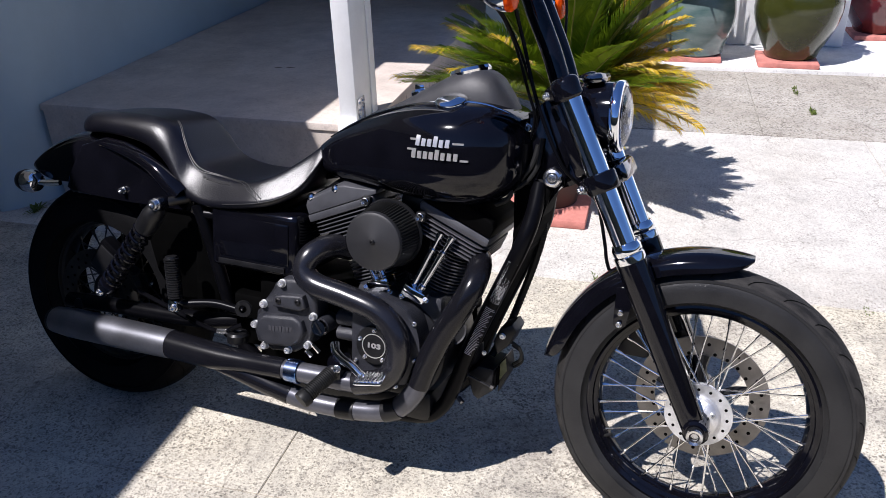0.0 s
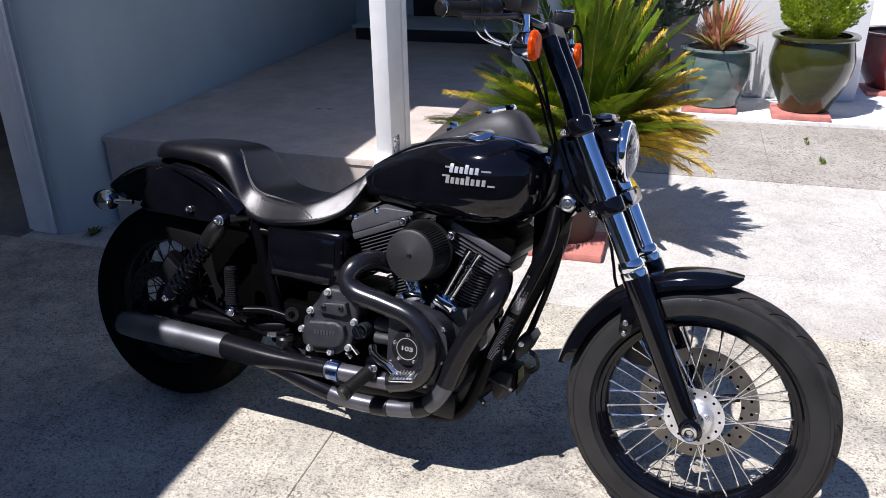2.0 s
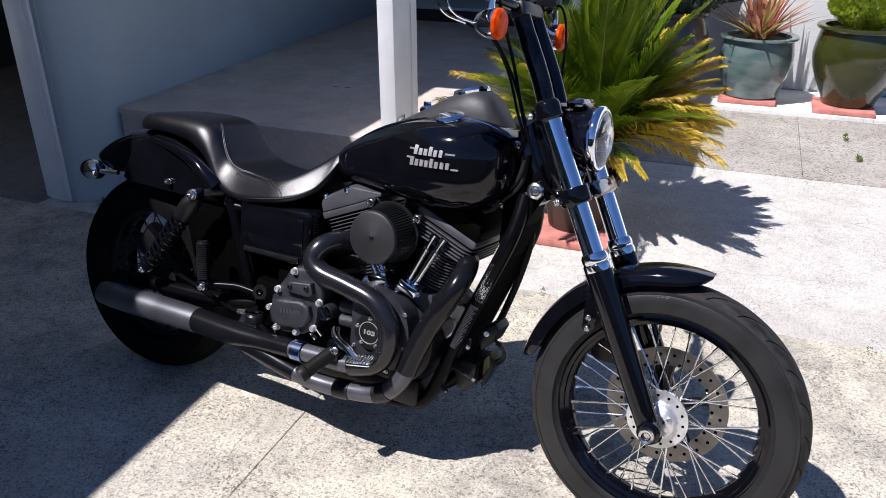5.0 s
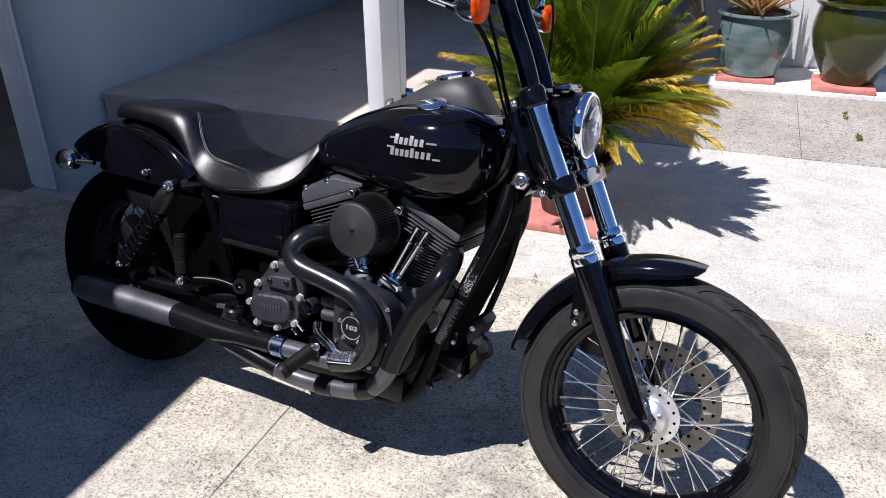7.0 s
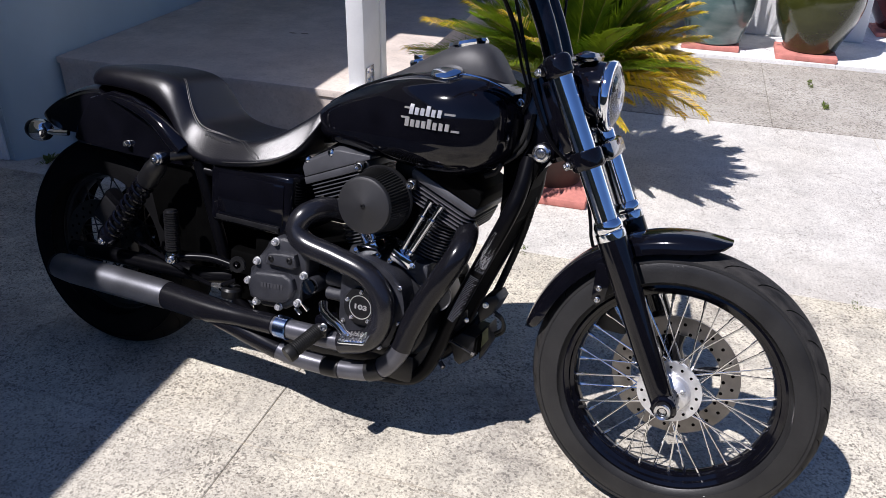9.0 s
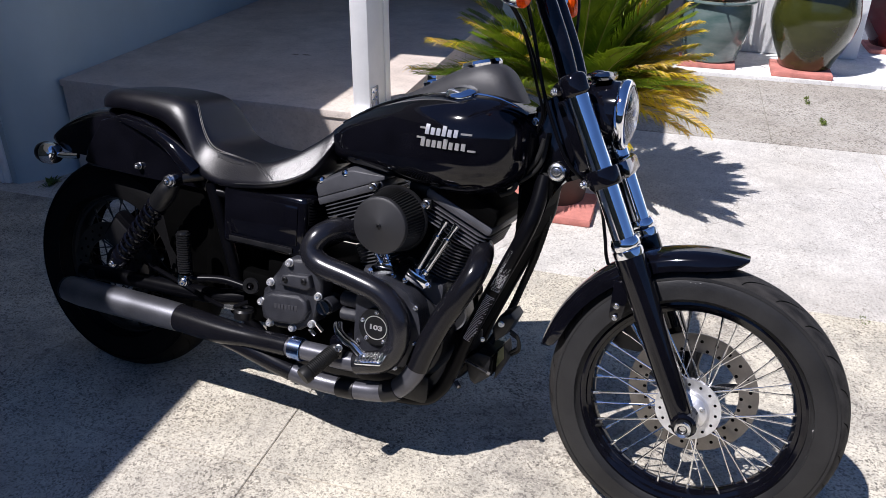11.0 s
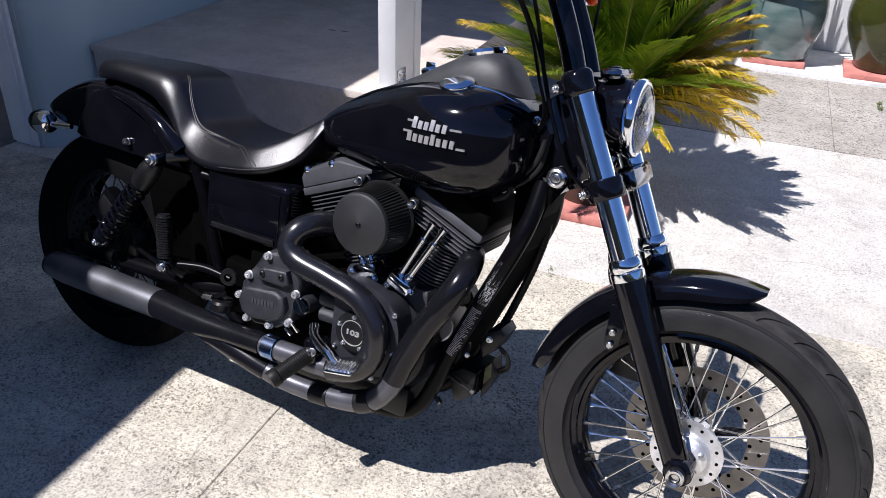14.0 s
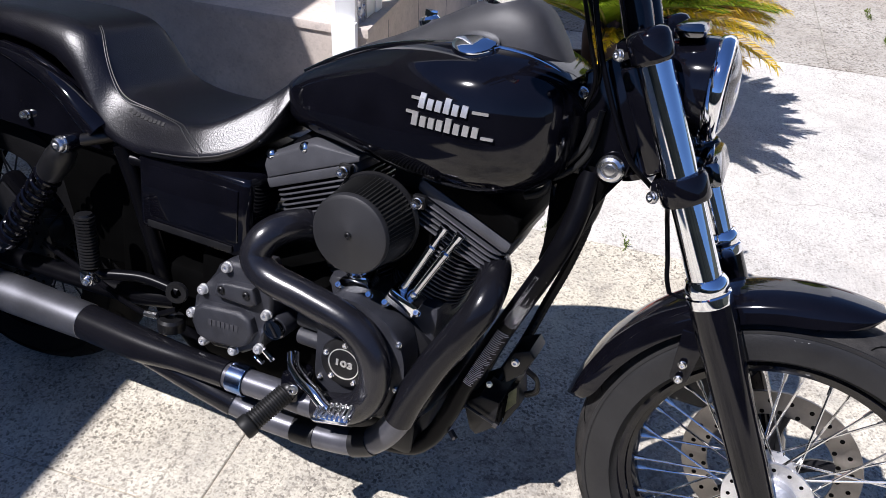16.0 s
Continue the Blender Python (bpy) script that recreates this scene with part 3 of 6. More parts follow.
pot("red_pot", 3.36, 6.50, 0.067, 0.46, 0.31, 0.30, 0.16, RED_GLAZE, "dark red glazed pot on a red paver")
pot("dark_pot", 1.21, 6.05, 0.03, 0.62, 0.21, 0.235, 0.12, DARK_GLAZE, "tall dark glazed pot in shade")
conifer("blue_conifer", 1.22, 6.05, 0.62, 0.38, 0.66, SPRUCE_BLUE, "grey-green sparse conifer in a dark pot", 1700, 0.05, 9, 0.3)

# ---- sago palm in its pot ----
PX, PY, PZ = 0.50, 3.42, 0.42
paver(0.41, 3.27, 0.40, 0.30, -13.5, 0.0)
pp = thing("palm_pot", pose(0.44, 3.35, 0.036), "low brown pot under the sago palm", "plant pot")
part("body", lathe(B(), [(0, 0), (0.13, 0), (0.165, 0.2), (0.185, 0.21), (0.188, 0.25), (0.17, 0.252), (0.15, 0.2), (0, 0.2)], seg=36), BROWN_POT, pp)
part("soil", lathe(B(), [(0, 0.215), (0.153, 0.21), (0.153, 0.201), (0, 0.201)], seg=24), SOIL, pp)


def frond(rnd, az, el, ln, droop, mat, parent, wide=1.0, ageing=None):
    """A feather leaf: a bowed stalk with two rows of stiff leaflets. ageing: where along it the leaflets have turned yellow or dry."""
    bm = B()
    d = V(math.cos(az), math.sin(az), 0)
    side = V(-d.y, d.x, 0)
    n = 80
    old = 9.0 if ageing is None else ageing

    def at(t):
        return d * ln * t * math.cos(el - droop * t * 0.5) + V(0, 0, ln * (t * math.sin(el) - droop * 0.55 * t * t)) + d * 0.03
    pts = [at(i / 12) for i in range(13)]
    tube(bm, pts, [0.006 * (1 - 0.85 * i / 12) for i in range(13)], 5)
    for f in bm.faces:
        f.material_index = 1
    done = len(bm.faces)
    turned = []
    for i in range(n):
        t = 0.10 + 0.90 * i / n
        p, dd = at(t), (at(min(1, t + 0.02)) - at(t - 0.02)).normalized()
        nrm = side.cross(dd).normalized()
        if nrm.z < 0:
            nrm = -nrm
        size = ln * wide * 0.20 * math.sin(min(1.0, t * 1.25 + 0.12) * math.pi * 0.93) ** 0.5 * (1 if t < 0.8 else max(0.3, 1 - (t - 0.8) * 2.6))
        for s in (-1, 1):
            fwd = 0.95 + 0.85 * t + rnd.uniform(-0.14, 0.14)
            out = (side * s + dd * fwd + nrm * (0.42 + rnd.uniform(-0.16, 0.16))).normalized()
            ll = size * rnd.uniform(0.86, 1.08)
            limp = rnd.uniform(0.02, 0.14) if t < old else rnd.uniform(0.05, 0.42)
            q = p + out * ll * 0.55 + nrm * ll * 0.04
            r = p + out * ll - V(0, 0, ll * limp) - nrm * ll * 0.03
            blade(bm, p, q, r, 0.0034, nrm, 0.4)
            k = 0
            if t + rnd.uniform(-0.12, 0.12) > old:
                k = rnd.choice((2, 2, 2, 3, 4))
            turned.append(k)
    bm.faces.ensure_lookup_table()
    for i, k in enumerate(turned):
        for j in range(5):
            bm.faces[done + 5 * i + j].material_index = k
    return part("frond", bm, [mat, STALK, FROND_YELLOW, FROND_DRY, FROND_TIP], parent, "", 180)


palm = thing("sago_palm", pose(PX, PY, PZ), "sago palm with green upper and yellowed lower fronds", "palm")
bm = B()
rnd = random.Random(11)
lathe(bm, [(0, -0.18), (0.07, -0.18), (0.085, -0.04), (0.08, 0.04), (0.05, 0.09), (0, 0.11)], seg=18)
part("trunk", bm, BROWN_POT, palm)
# the upright heart
for i in range(44):
    az = (i * 2.39996 + rnd.uniform(-0.15, 0.15)) % (2 * math.pi)
    frond(rnd, az, radians(rnd.uniform(62, 88)), rnd.uniform(0.66, 0.90), rnd.uniform(0.10, 0.34), FROND_GREEN, palm, 1.0, 0.9 if az < 0.9 and rnd.random() < 0.5 else None)
# the green ring round it
for i in range(30):
    az = (i * 2.39996 + 0.6 + rnd.uniform(-0.2, 0.2)) % (2 * math.pi)
    sunny = az < 1.25 or az > 5.55
    frond(rnd, az, radians(rnd.uniform(52, 68) if sunny else rnd.uniform(34, 58)), rnd.uniform(0.58, 0.70), rnd.uniform(0.2, 0.5), FROND_GREEN, palm, 1.15, rnd.choice((0.62, 0.75, None)) if az < 1.25 else None)
# sun-bleached fronds on the open side
for i in range(34):
    az = radians(-38 + 100 * i / 33 + rnd.uniform(-6, 6))
    el = rnd.uniform(26, 64)
    frond(rnd, az, radians(el), rnd.uniform(0.48, 0.60), rnd.uniform(0.50, 0.95), rnd.choice((FROND_GREEN, FROND_GREEN, FROND_YELLOW, FROND_DRY)), palm, 1.75, rnd.uniform(0.34, 0.70))
# bleached fronds with curled cream tips
for i in range(5):
    frond(rnd, radians(-2 + 8 * i + rnd.uniform(-4, 4)), radians(rnd.uniform(44, 58)), rnd.uniform(0.58, 0.68), rnd.uniform(0.45, 0.65), FROND_YELLOW, palm, 1.35, rnd.uniform(0.35, 0.5))
# low fronds that hang towards the drive
for i in range(5):
    frond(rnd, radians(-100 + 14 * i + rnd.uniform(-5, 5)), radians(rnd.uniform(0, 26)), rnd.uniform(0.28, 0.36), rnd.uniform(0.4, 0.7), rnd.choice((FROND_GREEN, FROND_YELLOW)), palm, 1.25, rnd.uniform(0.35, 0.7))
# fronds over the porch
for i in range(11):
    frond(rnd, radians(165 + 8 * i + rnd.uniform(-6, 6)), radians(rnd.uniform(22, 58)), rnd.uniform(0.58, 0.72), rnd.uniform(0.3, 0.5), FROND_GREEN, palm, 1.7, rnd.choice((None, 0.8, 0.9)))


# ---- small things on the ground ----
def weeds(x, y, spread, count, size, seed, z=0.0):
    rnd = random.Random(seed)
    bm = B()
    for i in range(count):
        t = rnd.uniform(-1, 1)
        p = V(t * spread + rnd.uniform(-0.02, 0.02), rnd.uniform(-0.012, 0.012), 0)
        d = V(rnd.uniform(-1, 1), rnd.uniform(-1, 1), rnd.uniform(0.15, 0.9)).normalized() * size * rnd.uniform(0.4, 1)
        blade(bm, p, p + d * 0.5 + V(0, 0, size * 0.1), p + d, size * 0.12, V(0, 0, 1), 0.2)
    ob = part("weeds", bm, WEED, None, "small green weeds in a concrete joint", 180, pose(x, y, z, 0, 0, 76))
    return tagged(ob, "", "weeds", "", "stuff")


weeds(2.13, 4.62, 0.05, 60, 0.035, 1)
weeds(2.19, 5.05, 0.09, 45, 0.028, 2, 0.004)
weeds(0.55, 2.66, 0.03, 24, 0.018, 3)
weeds(0.30, 2.71, 0.03, 18, 0.016, 4)
weeds(1.45, 2.42, 0.04, 14, 0.014, 5)
weeds(-1.95, 3.37, 0.03, 40, 0.05, 6)
for x, y, a, ln in ((0.059, 1.773, 20, 0.035), (-0.21, 1.80, 60, 0.012), (-0.16, 1.83, 10, 0.010)):
    bm = B()
    n = 6
    rows = []
    for i in range(n + 1):
        t = i / n - 0.5
        w = ln * 0.16 * math.cos(t * math.pi) + 0.0004
        zc = 0.002 + ln * 0.5 * t * t
        rows.append((bm.verts.new((ln * t, ln * 0.3 * t * t - w, zc + 0.002)), bm.verts.new((ln * t, ln * 0.3 * t * t, zc)), bm.verts.new((ln * t, ln * 0.3 * t * t + w, zc + 0.003))))
    for r0, r1 in zip(rows, rows[1:]):
        bm.faces.new((r0[0], r0[1], r1[1], r1[0]))
        bm.faces.new((r0[1], r0[2], r1[2], r1[1]))
    tagged(part("fallen_leaf", bm, DRY_LEAF, None, "pale curled dry leaf on the concrete", 80, pose(x, y, 0, 0, 0, a)), "", "leaf", "fallen leaves")

# ---- the motorcycle: x ahead, y to its left, z up along its lean, origin under the rear axle ----
bike = thing("motorcycle", pose(-0.9936, 2.0242, 0.0008, -12.6, 0, -20.34),
             "black custom cruiser motorcycle leaning on its side stand", "motorcycle")
FAX, RAX = V(1.664, 0, 0.331), V(0.010, 0, 0.325)


def bolt(at, axis, parent, r=0.006, h=0.005, mat=None, name="bolt"):
    """A domed socket screw."""
    bm = B()
    lathe(bm, [(r * 1.15, 0), (r * 1.15, h * 0.25), (r, h * 0.3), (r, h * 0.75), (r * 0.8, h), (r * 0.45, h), (r * 0.42, h * 0.5), (0, h * 0.5)], at, axis, 14)
    return part(name, bm, mat or ALUMINIUM, parent)


def tyre_profile(R, w, bead):
    k = w / 2
    pts = []
    for i in range(13):
        a = -math.pi / 2 + math.pi * i / 12
        pts.append((R - k * 0.92 + k * 0.92 * math.cos(a) ** 0.9 if abs(math.cos(a)) > 1e-6 else R - k * 0.92, k * math.sin(a)))
    inner = [(R - k * 1.35, k * 0.99), (bead + 0.012, k * 0.80), (bead, k * 0.62), (bead - 0.008, k * 0.5)]
    return [(r, -y) for r, y in inner[::-1]] + pts + inner


def grooves(R, w, n, ln, parent):
    """Short slanting tread cuts, as dark inlays in the crown."""
    bm = B()
    k = w / 2
    for i in range(n):
        for s in (-1, 1):
            a0 = 2 * math.pi * (i + (0.5 if s > 0 else 0)) / n
            prev = None
            for j in range(6):
                t = j / 5
                y = s * k * (0.26 + 0.52 * t)
                a = a0 + ln * (t - 0.4 * t * t)
                r = R - k * 0.92 + k * 0.92 * math.sqrt(max(0.0, 1 - (y / k) ** 2)) ** 0.9 + 0.0006
                wd = 0.0021 * (0.4 + math.sin(math.pi * min(0.95, t + 0.08))) / R
                row = [bm.verts.new((r * math.cos(a + e), y, r * math.sin(a + e))) for e in (-wd, wd)]
                if prev:
                    bm.faces.new((prev[0], prev[1], row[1], row[0]))
                prev = row
    return tagged(part("tread_pattern", bm, GROOVE, parent, "", 180), "", "", "", "stuff")


def spoked_wheel(name, at, R, w, bead, hub_r, hub_w, count, rim_mat, label, hub_mat, spoke_mat, side_mat, tread_mat):
    rim = part(name, lathe(B(), [(bead + 0.004, -0.031), (bead + 0.006, -0.035), (bead - 0.002, -0.037), (bead - 0.010, -0.033), (bead - 0.012, -0.026),
                                 (bead - 0.020, -0.022), (bead - 0.024, -0.012), (bead - 0.027, 0), (bead - 0.024, 0.012), (bead - 0.020, 0.022), (bead - 0.012, 0.026),
                                 (bead - 0.010, 0.033), (bead - 0.002, 0.037), (bead + 0.006, 0.035), (bead + 0.004, 0.031), (bead - 0.006, 0.02), (bead - 0.012, 0), (bead - 0.006, -0.02)],
                           (0, 0, 0), (0, 1, 0), 96, True), rim_mat, bike, label, 40, Matrix.Translation(at))
    bm = lathe(B(), tyre_profile(R, w, bead), (0, 0, 0), (0, 1, 0), 112, True)
    for f in bm.faces:
        c = f.calc_center_median()
        f.material_index = 1 if math.hypot(c.x, c.z) > R - w * 0.22 else 0
    tyre = part("tyre", bm, [side_mat, tread_mat], rim, "black road tyre with slanting tread cuts", 40)
    part("shoulder_rib", lathe(B(), [(R - w * 0.235 + e, -w * 0.459 + o) for e, o in ((0.003, 0.004), (0.003, -0.0006), (0, -0.0012), (-0.003, -0.0012), (-0.003, 0.004))], (0, 0, 0), (0, 1, 0), 96, True), side_mat, tyre)
    bm = B()
    lathe(bm, [(0, -hub_w), (hub_r * 0.55, -hub_w), (hub_r * 0.6, -hub_w * 0.82), (hub_r, -hub_w * 0.8), (hub_r, -hub_w * 0.68), (hub_r * 0.7, -hub_w * 0.6), (hub_r * 0.62, 0),
               (hub_r * 0.7, hub_w * 0.6), (hub_r, hub_w * 0.68), (hub_r, hub_w * 0.8), (hub_r * 0.6, hub_w * 0.82), (hub_r * 0.55, hub_w), (0, hub_w)], (0, 0, 0), (0, 1, 0), 40)
    part("hub", bm, hub_mat, rim)
    spoke, nip = None, None
    for i in range(count):
        s = -1 if i % 2 else 1
        lead = 1 if (i // 2) % 2 else -1
        a0 = 2 * math.pi * i / count
        a1 = a0 + lead * 0.62
        p = V(hub_r * 0.93 * math.cos(a1), s * hub_w * 0.74, hub_r * 0.93 * math.sin(a1))
        q = V((bead - 0.024) * math.cos(a0), s * 0.010, (bead - 0.024) * math.sin(a0))
        bm = B()
        cyl(bm, p, q, 0.0021, None, 7)
        cyl(bm, q - (q - p).normalized() * 0.016, q, 0.0038, 0.0042, 7)
        part("spoke", bm, spoke_mat, rim)
    return rim, tyre


def disc(R, r, y, holes, parent, mat, name="brake_disc", thick=0.005, windows=True):
    """A flat ring drilled with rows of holes."""
    bm = B()
    lathe(bm, [(r, 0), (R, 0), (R, thick), (r, thick)], (0, y, 0), (0, 1, 0), 72, True)
    d = part(name, bm, mat, parent)
    bm = B()
    for k in range(holes):
        for j, rr in enumerate((0.88, 0.74) if windows else (0.84,)):
            a = 2 * math.pi * (k + 0.45 * j) / holes
            x, z = R * rr * math.cos(a), R * rr * math.sin(a)
            h = 0.0042 if windows else 0.0035
            cyl(bm, (x, y - 0.0006, z), (x, y + thick + 0.0006, z), h, None, 8)
    part("drill_hole", bm, GROOVE, d, "dark drilled holes")
    return d


front_wheel, front_tyre = spoked_wheel("front_wheel", FAX, 0.331, 0.106, 0.245, 0.046, 0.040, 40, GLOSS_BLACK, "black rimmed front wheel with steel spokes", CAST_ALUMINIUM, SPOKE_STEEL, RUBBER, TREAD_RUBBER)
grooves(0.331, 0.106, 26, 0.30, front_tyre)
bm = B()
for i, (dx, ww) in enumerate(((0, 0.006), (0.010, 0.006), (0.020, 0.007))):
    a = radians(98.5) - dx / 0.292
    rr, yy = 0.292, -0.0498
    for zz in (-0.004, 0.004):
        box(bm, (rr * math.cos(a) - ww / 2, yy - 0.0012, rr * math.sin(a) + zz - 0.0012), (rr * math.cos(a) + ww / 2, yy, rr * math.sin(a) + zz + 0.0012))
part("sidewall_mark", bm, LABEL_WHITE, front_wheel, "small pale moulded marks")
disc(0.148, 0.104, 0.052, 24, front_wheel, STEEL)
bm = B()
for k in range(5):
    a = 2 * math.pi * k / 5 + 0.3
    tube(bm, spline([(0.035 * math.cos(a), 0.05, 0.035 * math.sin(a)), (0.07 * math.cos(a + 0.12), 0.054, 0.07 * math.sin(a + 0.12)), (0.104 * math.cos(a + 0.05), 0.056, 0.104 * math.sin(a + 0.05))], 4), 0.011, 8)
part("disc_carrier", bm, SATIN_BLACK, front_wheel)
disc(0.072, 0.035, -0.047, 15, front_wheel, CAST_ALUMINIUM, "hub_flange", 0.006, False)
part("hub_cap", lathe(B(), [(0.045, 0), (0.047, 0.004), (0.043, 0.014), (0.03, 0.022), (0.022, 0.024), (0.02, 0.03), (0, 0.03)], (0, -0.047, 0), (0, -1, 0), 36), CAST_ALUMINIUM, front_wheel, "bright cast hub cap")
for k in range(5):
    a = 2 * math.pi * k / 5 + 0.5
    bolt((0.034 * math.cos(a), -0.06, 0.034 * math.sin(a)), (0, -1, 0), front_wheel, 0.0055, 0.012)
bm = B()
tube(bm, [(-0.20, -0.02, -0.115), (-0.182, -0.024, -0.105)], 0.004, 8)
part("valve", bm, GRIP_RUBBER, front_wheel)

# rear spokes, disc and tyre carry shade in their darker colours
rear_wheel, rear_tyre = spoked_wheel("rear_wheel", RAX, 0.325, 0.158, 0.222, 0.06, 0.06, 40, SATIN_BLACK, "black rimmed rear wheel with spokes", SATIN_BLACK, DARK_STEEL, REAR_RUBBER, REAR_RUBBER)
grooves(0.325, 0.158, 24, 0.32, rear_tyre)
disc(0.140, 0.09, -0.085, 20, rear_wheel, DARK_STEEL)

part("drive_pulley", lathe(B(), [(0.03, 0.098), (0.150, 0.098), (0.156, 0.102), (0.156, 0.126), (0.150, 0.130), (0.03, 0.130)], (0, 0, 0), (0, 1, 0), 48, True), SHADE_BLACK, rear_wheel, "black belt pulley")
bm = B()
for z0, z1 in ((0.481, 0.440), (0.169, 0.300)):
    plate(bm, [(0.010, z0 - 0.004), (0.700, z1 - 0.004), (0.700, z1 + 0.004), (0.010, z0 + 0.004)], 0.022, Matrix.Translation((0, 0.125, 0)) @ pose(0, 0, 0, 90, 0, 0))
part("drive_belt", bm, GRIP_RUBBER, bike)

# ---- fork ----
FD = V(-0.449, 0, 0.8935).normalized()
FP = V(1.660, 0, 0.329)


def on_fork(s, y, off=0.0):
    """A point s up the fork, off ahead of it."""
    return FP + FD * s + V(0.8935, 0, 0.449) * off + V(0, y, 0)


for y in (-0.108, 0.108):
    o = on_fork(0, y)
    slider = part("fork_slider", lathe(B(), [(0, -0.03), (0.02, -0.03), (0.026, -0.02), (0.027, 0.05), (0.029, 0.12), (0.031, 0.28), (0.0325, 0.33), (0.0325, 0.384), (0.028, 0.386), (0, 0.386)], o, FD, 32),
                  GLOSS_BLACK, bike, "gloss black lower fork leg")
    part("axle_boss", lathe(B(), [(0, -0.034), (0.022, -0.034), (0.027, -0.028), (0.027, 0.028), (0.022, 0.034), (0, 0.034)], FAX + V(0, y, 0), (0, 1, 0), 24), GLOSS_BLACK, slider)
    part("dust_collar", lathe(B(), [(0.025, 0.384), (0.0325, 0.384), (0.0330, 0.388), (0.0330, 0.399), (0.0305, 0.401), (0.0305, 0.404), (0.0318, 0.406), (0.0318, 0.417), (0.028, 0.425), (0.0252, 0.426), (0.025, 0.384)], o, FD, 32), CHROME, slider, "chrome dust collar")
    part("fork_tube", lathe(B(), [(0, 0.385), (0.0246, 0.385), (0.0246, 0.748), (0, 0.748)], o, FD, 32), CHROME, bike, "chromed fork tube")
    part("top_clamp", lathe(B(), [(0.025, 0.742), (0.0295, 0.744), (0.0312, 0.749), (0.0312, 0.776), (0.0285, 0.784), (0.020, 0.790), (0, 0.791)], o, FD, 36), GLOSS_BLACK, bike, "", 60)
    part("lower_clamp", lathe(B(), [(0.025, 0.541), (0.0335, 0.542), (0.036, 0.547), (0.036, 0.576), (0.0335, 0.581), (0.025, 0.582)], o, FD, 28), GLOSS_BLACK, bike)
    s = -1 if y < 0 else 1
    bolt(on_fork(0.56, y + s * 0.012, -0.042), (-0.6, s * 0.8, 0.1), bike, 0.0085, 0.008)
    bolt(on_fork(0.765, y + s * 0.012, -0.040), (-0.6, s * 0.8, 0.1), bike, 0.008, 0.008)
    br = part("fender_bracket", plate(B(), [(-0.010, 0.0), (0.03, 0.0), (0.018, -0.085), (0.004, -0.098), (-0.010, -0.085)], 0.006, Matrix.Translation(on_fork(0.33, y * 0.72, -0.045)) @ pose(0, 0, 0, 90, 0, 0), 0.001), GLOSS_BLACK, bike)
    for zz in (-0.055, -0.082):
        bolt(on_fork(0.33, y * 0.72 + (s - 1) * 0.004 + 0.0, -0.045) + V(0.004, -0.003, zz), (0, s, 0), br, 0.006, 0.006)
part("front_axle", lathe(B(), [(0.008, -0.155), (0.0165, -0.155), (0.018, -0.152), (0.018, 0.152), (0.012, 0.155), (0, 0.155)], FAX, (0, 1, 0), 24), SATIN_BLACK, bike)
part("axle_nut", lathe(B(), [(0, -0.150), (0.010, -0.150), (0.011, -0.158), (0.0165, -0.160), (0.0175, -0.156), (0.0175, -0.148), (0, -0.148)], FAX, (0, 1, 0), 24), ALUMINIUM, bike, "hollow bare steel axle end")
bm = B()
for s0, t in ((0.561, 0.015), (0.768, 0.016)):
    box(bm, (-0.040, -0.10, -t), (0.026, 0.10, t), 0.013, Matrix.Translation(on_fork(s0, 0, -0.012)) @ Matrix.Rotation(radians(-26.7), 4, "Y"))
part("triple_tree", bm, GLOSS_BLACK, bike)
part("clamp_cover", box(B(), (-0.012, -0.070, -0.020), (0.012, 0.070, 0.020), 0.008, Matrix.Translation(on_fork(0.562, 0, 0.036)) @ Matrix.Rotation(radians(-26.7), 4, "Y")), SHADED_CHROME, bike, "chrome cover on the lower clamp")
part("visor_plate", box(B(), (-0.022, -0.05, -0.010), (0.022, 0.05, 0.012), 0.009, Matrix.Translation(on_fork(0.765, 0, 0.045)) @ Matrix.Rotation(radians(-10), 4, "Y")), SHADED_CHROME, bike, "chrome headlight mount")

# front caliper on the far side
bm = B()
box(bm, (-0.05, 0.045, -0.045), (0.03, 0.105, 0.05), 0.012, Matrix.Translation(on_fork(0.17, 0, -0.085)))
part("front_caliper", bm, SATIN_BLACK, bike)

# front mudguard
def guard(center, R, a0, a1, half, depth, n, mat, label, name, tip0=0.35, tip1=0.35, thick=0.0025):
    """A rounded mudguard: an arc swept with a curved crown and short skirts, closed with an inner face."""
    rings = []
    for i in range(n + 1):
        t = i / n
        a = a0 + (a1 - a0) * t
        d = V(math.cos(a), 0, math.sin(a))
        e = min(1.0, math.sqrt(max(0.0, 1 - (1 - min(1, t / tip0)) ** 2)) if tip0 else 1.0) * min(1.0, math.sqrt(max(0.0, 1 - (1 - min(1, (1 - t) / tip1)) ** 2)) if tip1 else 1.0)
        e = max(e, 0.12)
        w = half * (0.35 + 0.65 * e)
        dep = depth(a) * e if callable(depth) else depth * e
        sec = []
        for j in range(17):
            u = -1 + 2 * j / 16
            ang = u * math.pi / 2
            yy = w * math.copysign(abs(math.sin(ang)) ** 0.8, u)
            drop = dep * (1 - math.cos(ang) ** 0.55) if abs(u) < 1 else dep
            sec.append((yy, drop))
        outer = [center + d * (R - dr) + V(0, yy, 0) for yy, dr in sec]
        inner = [center + d * (R - dr - thick * (0.4 if j in (0, 16) else 1)) + V(0, yy * (1 - thick / w), 0) for j, (yy, dr) in enumerate(sec)]
        rings.append(outer + inner[::-1])
    return part(name, loft(B(), rings), mat, bike, label, 50)


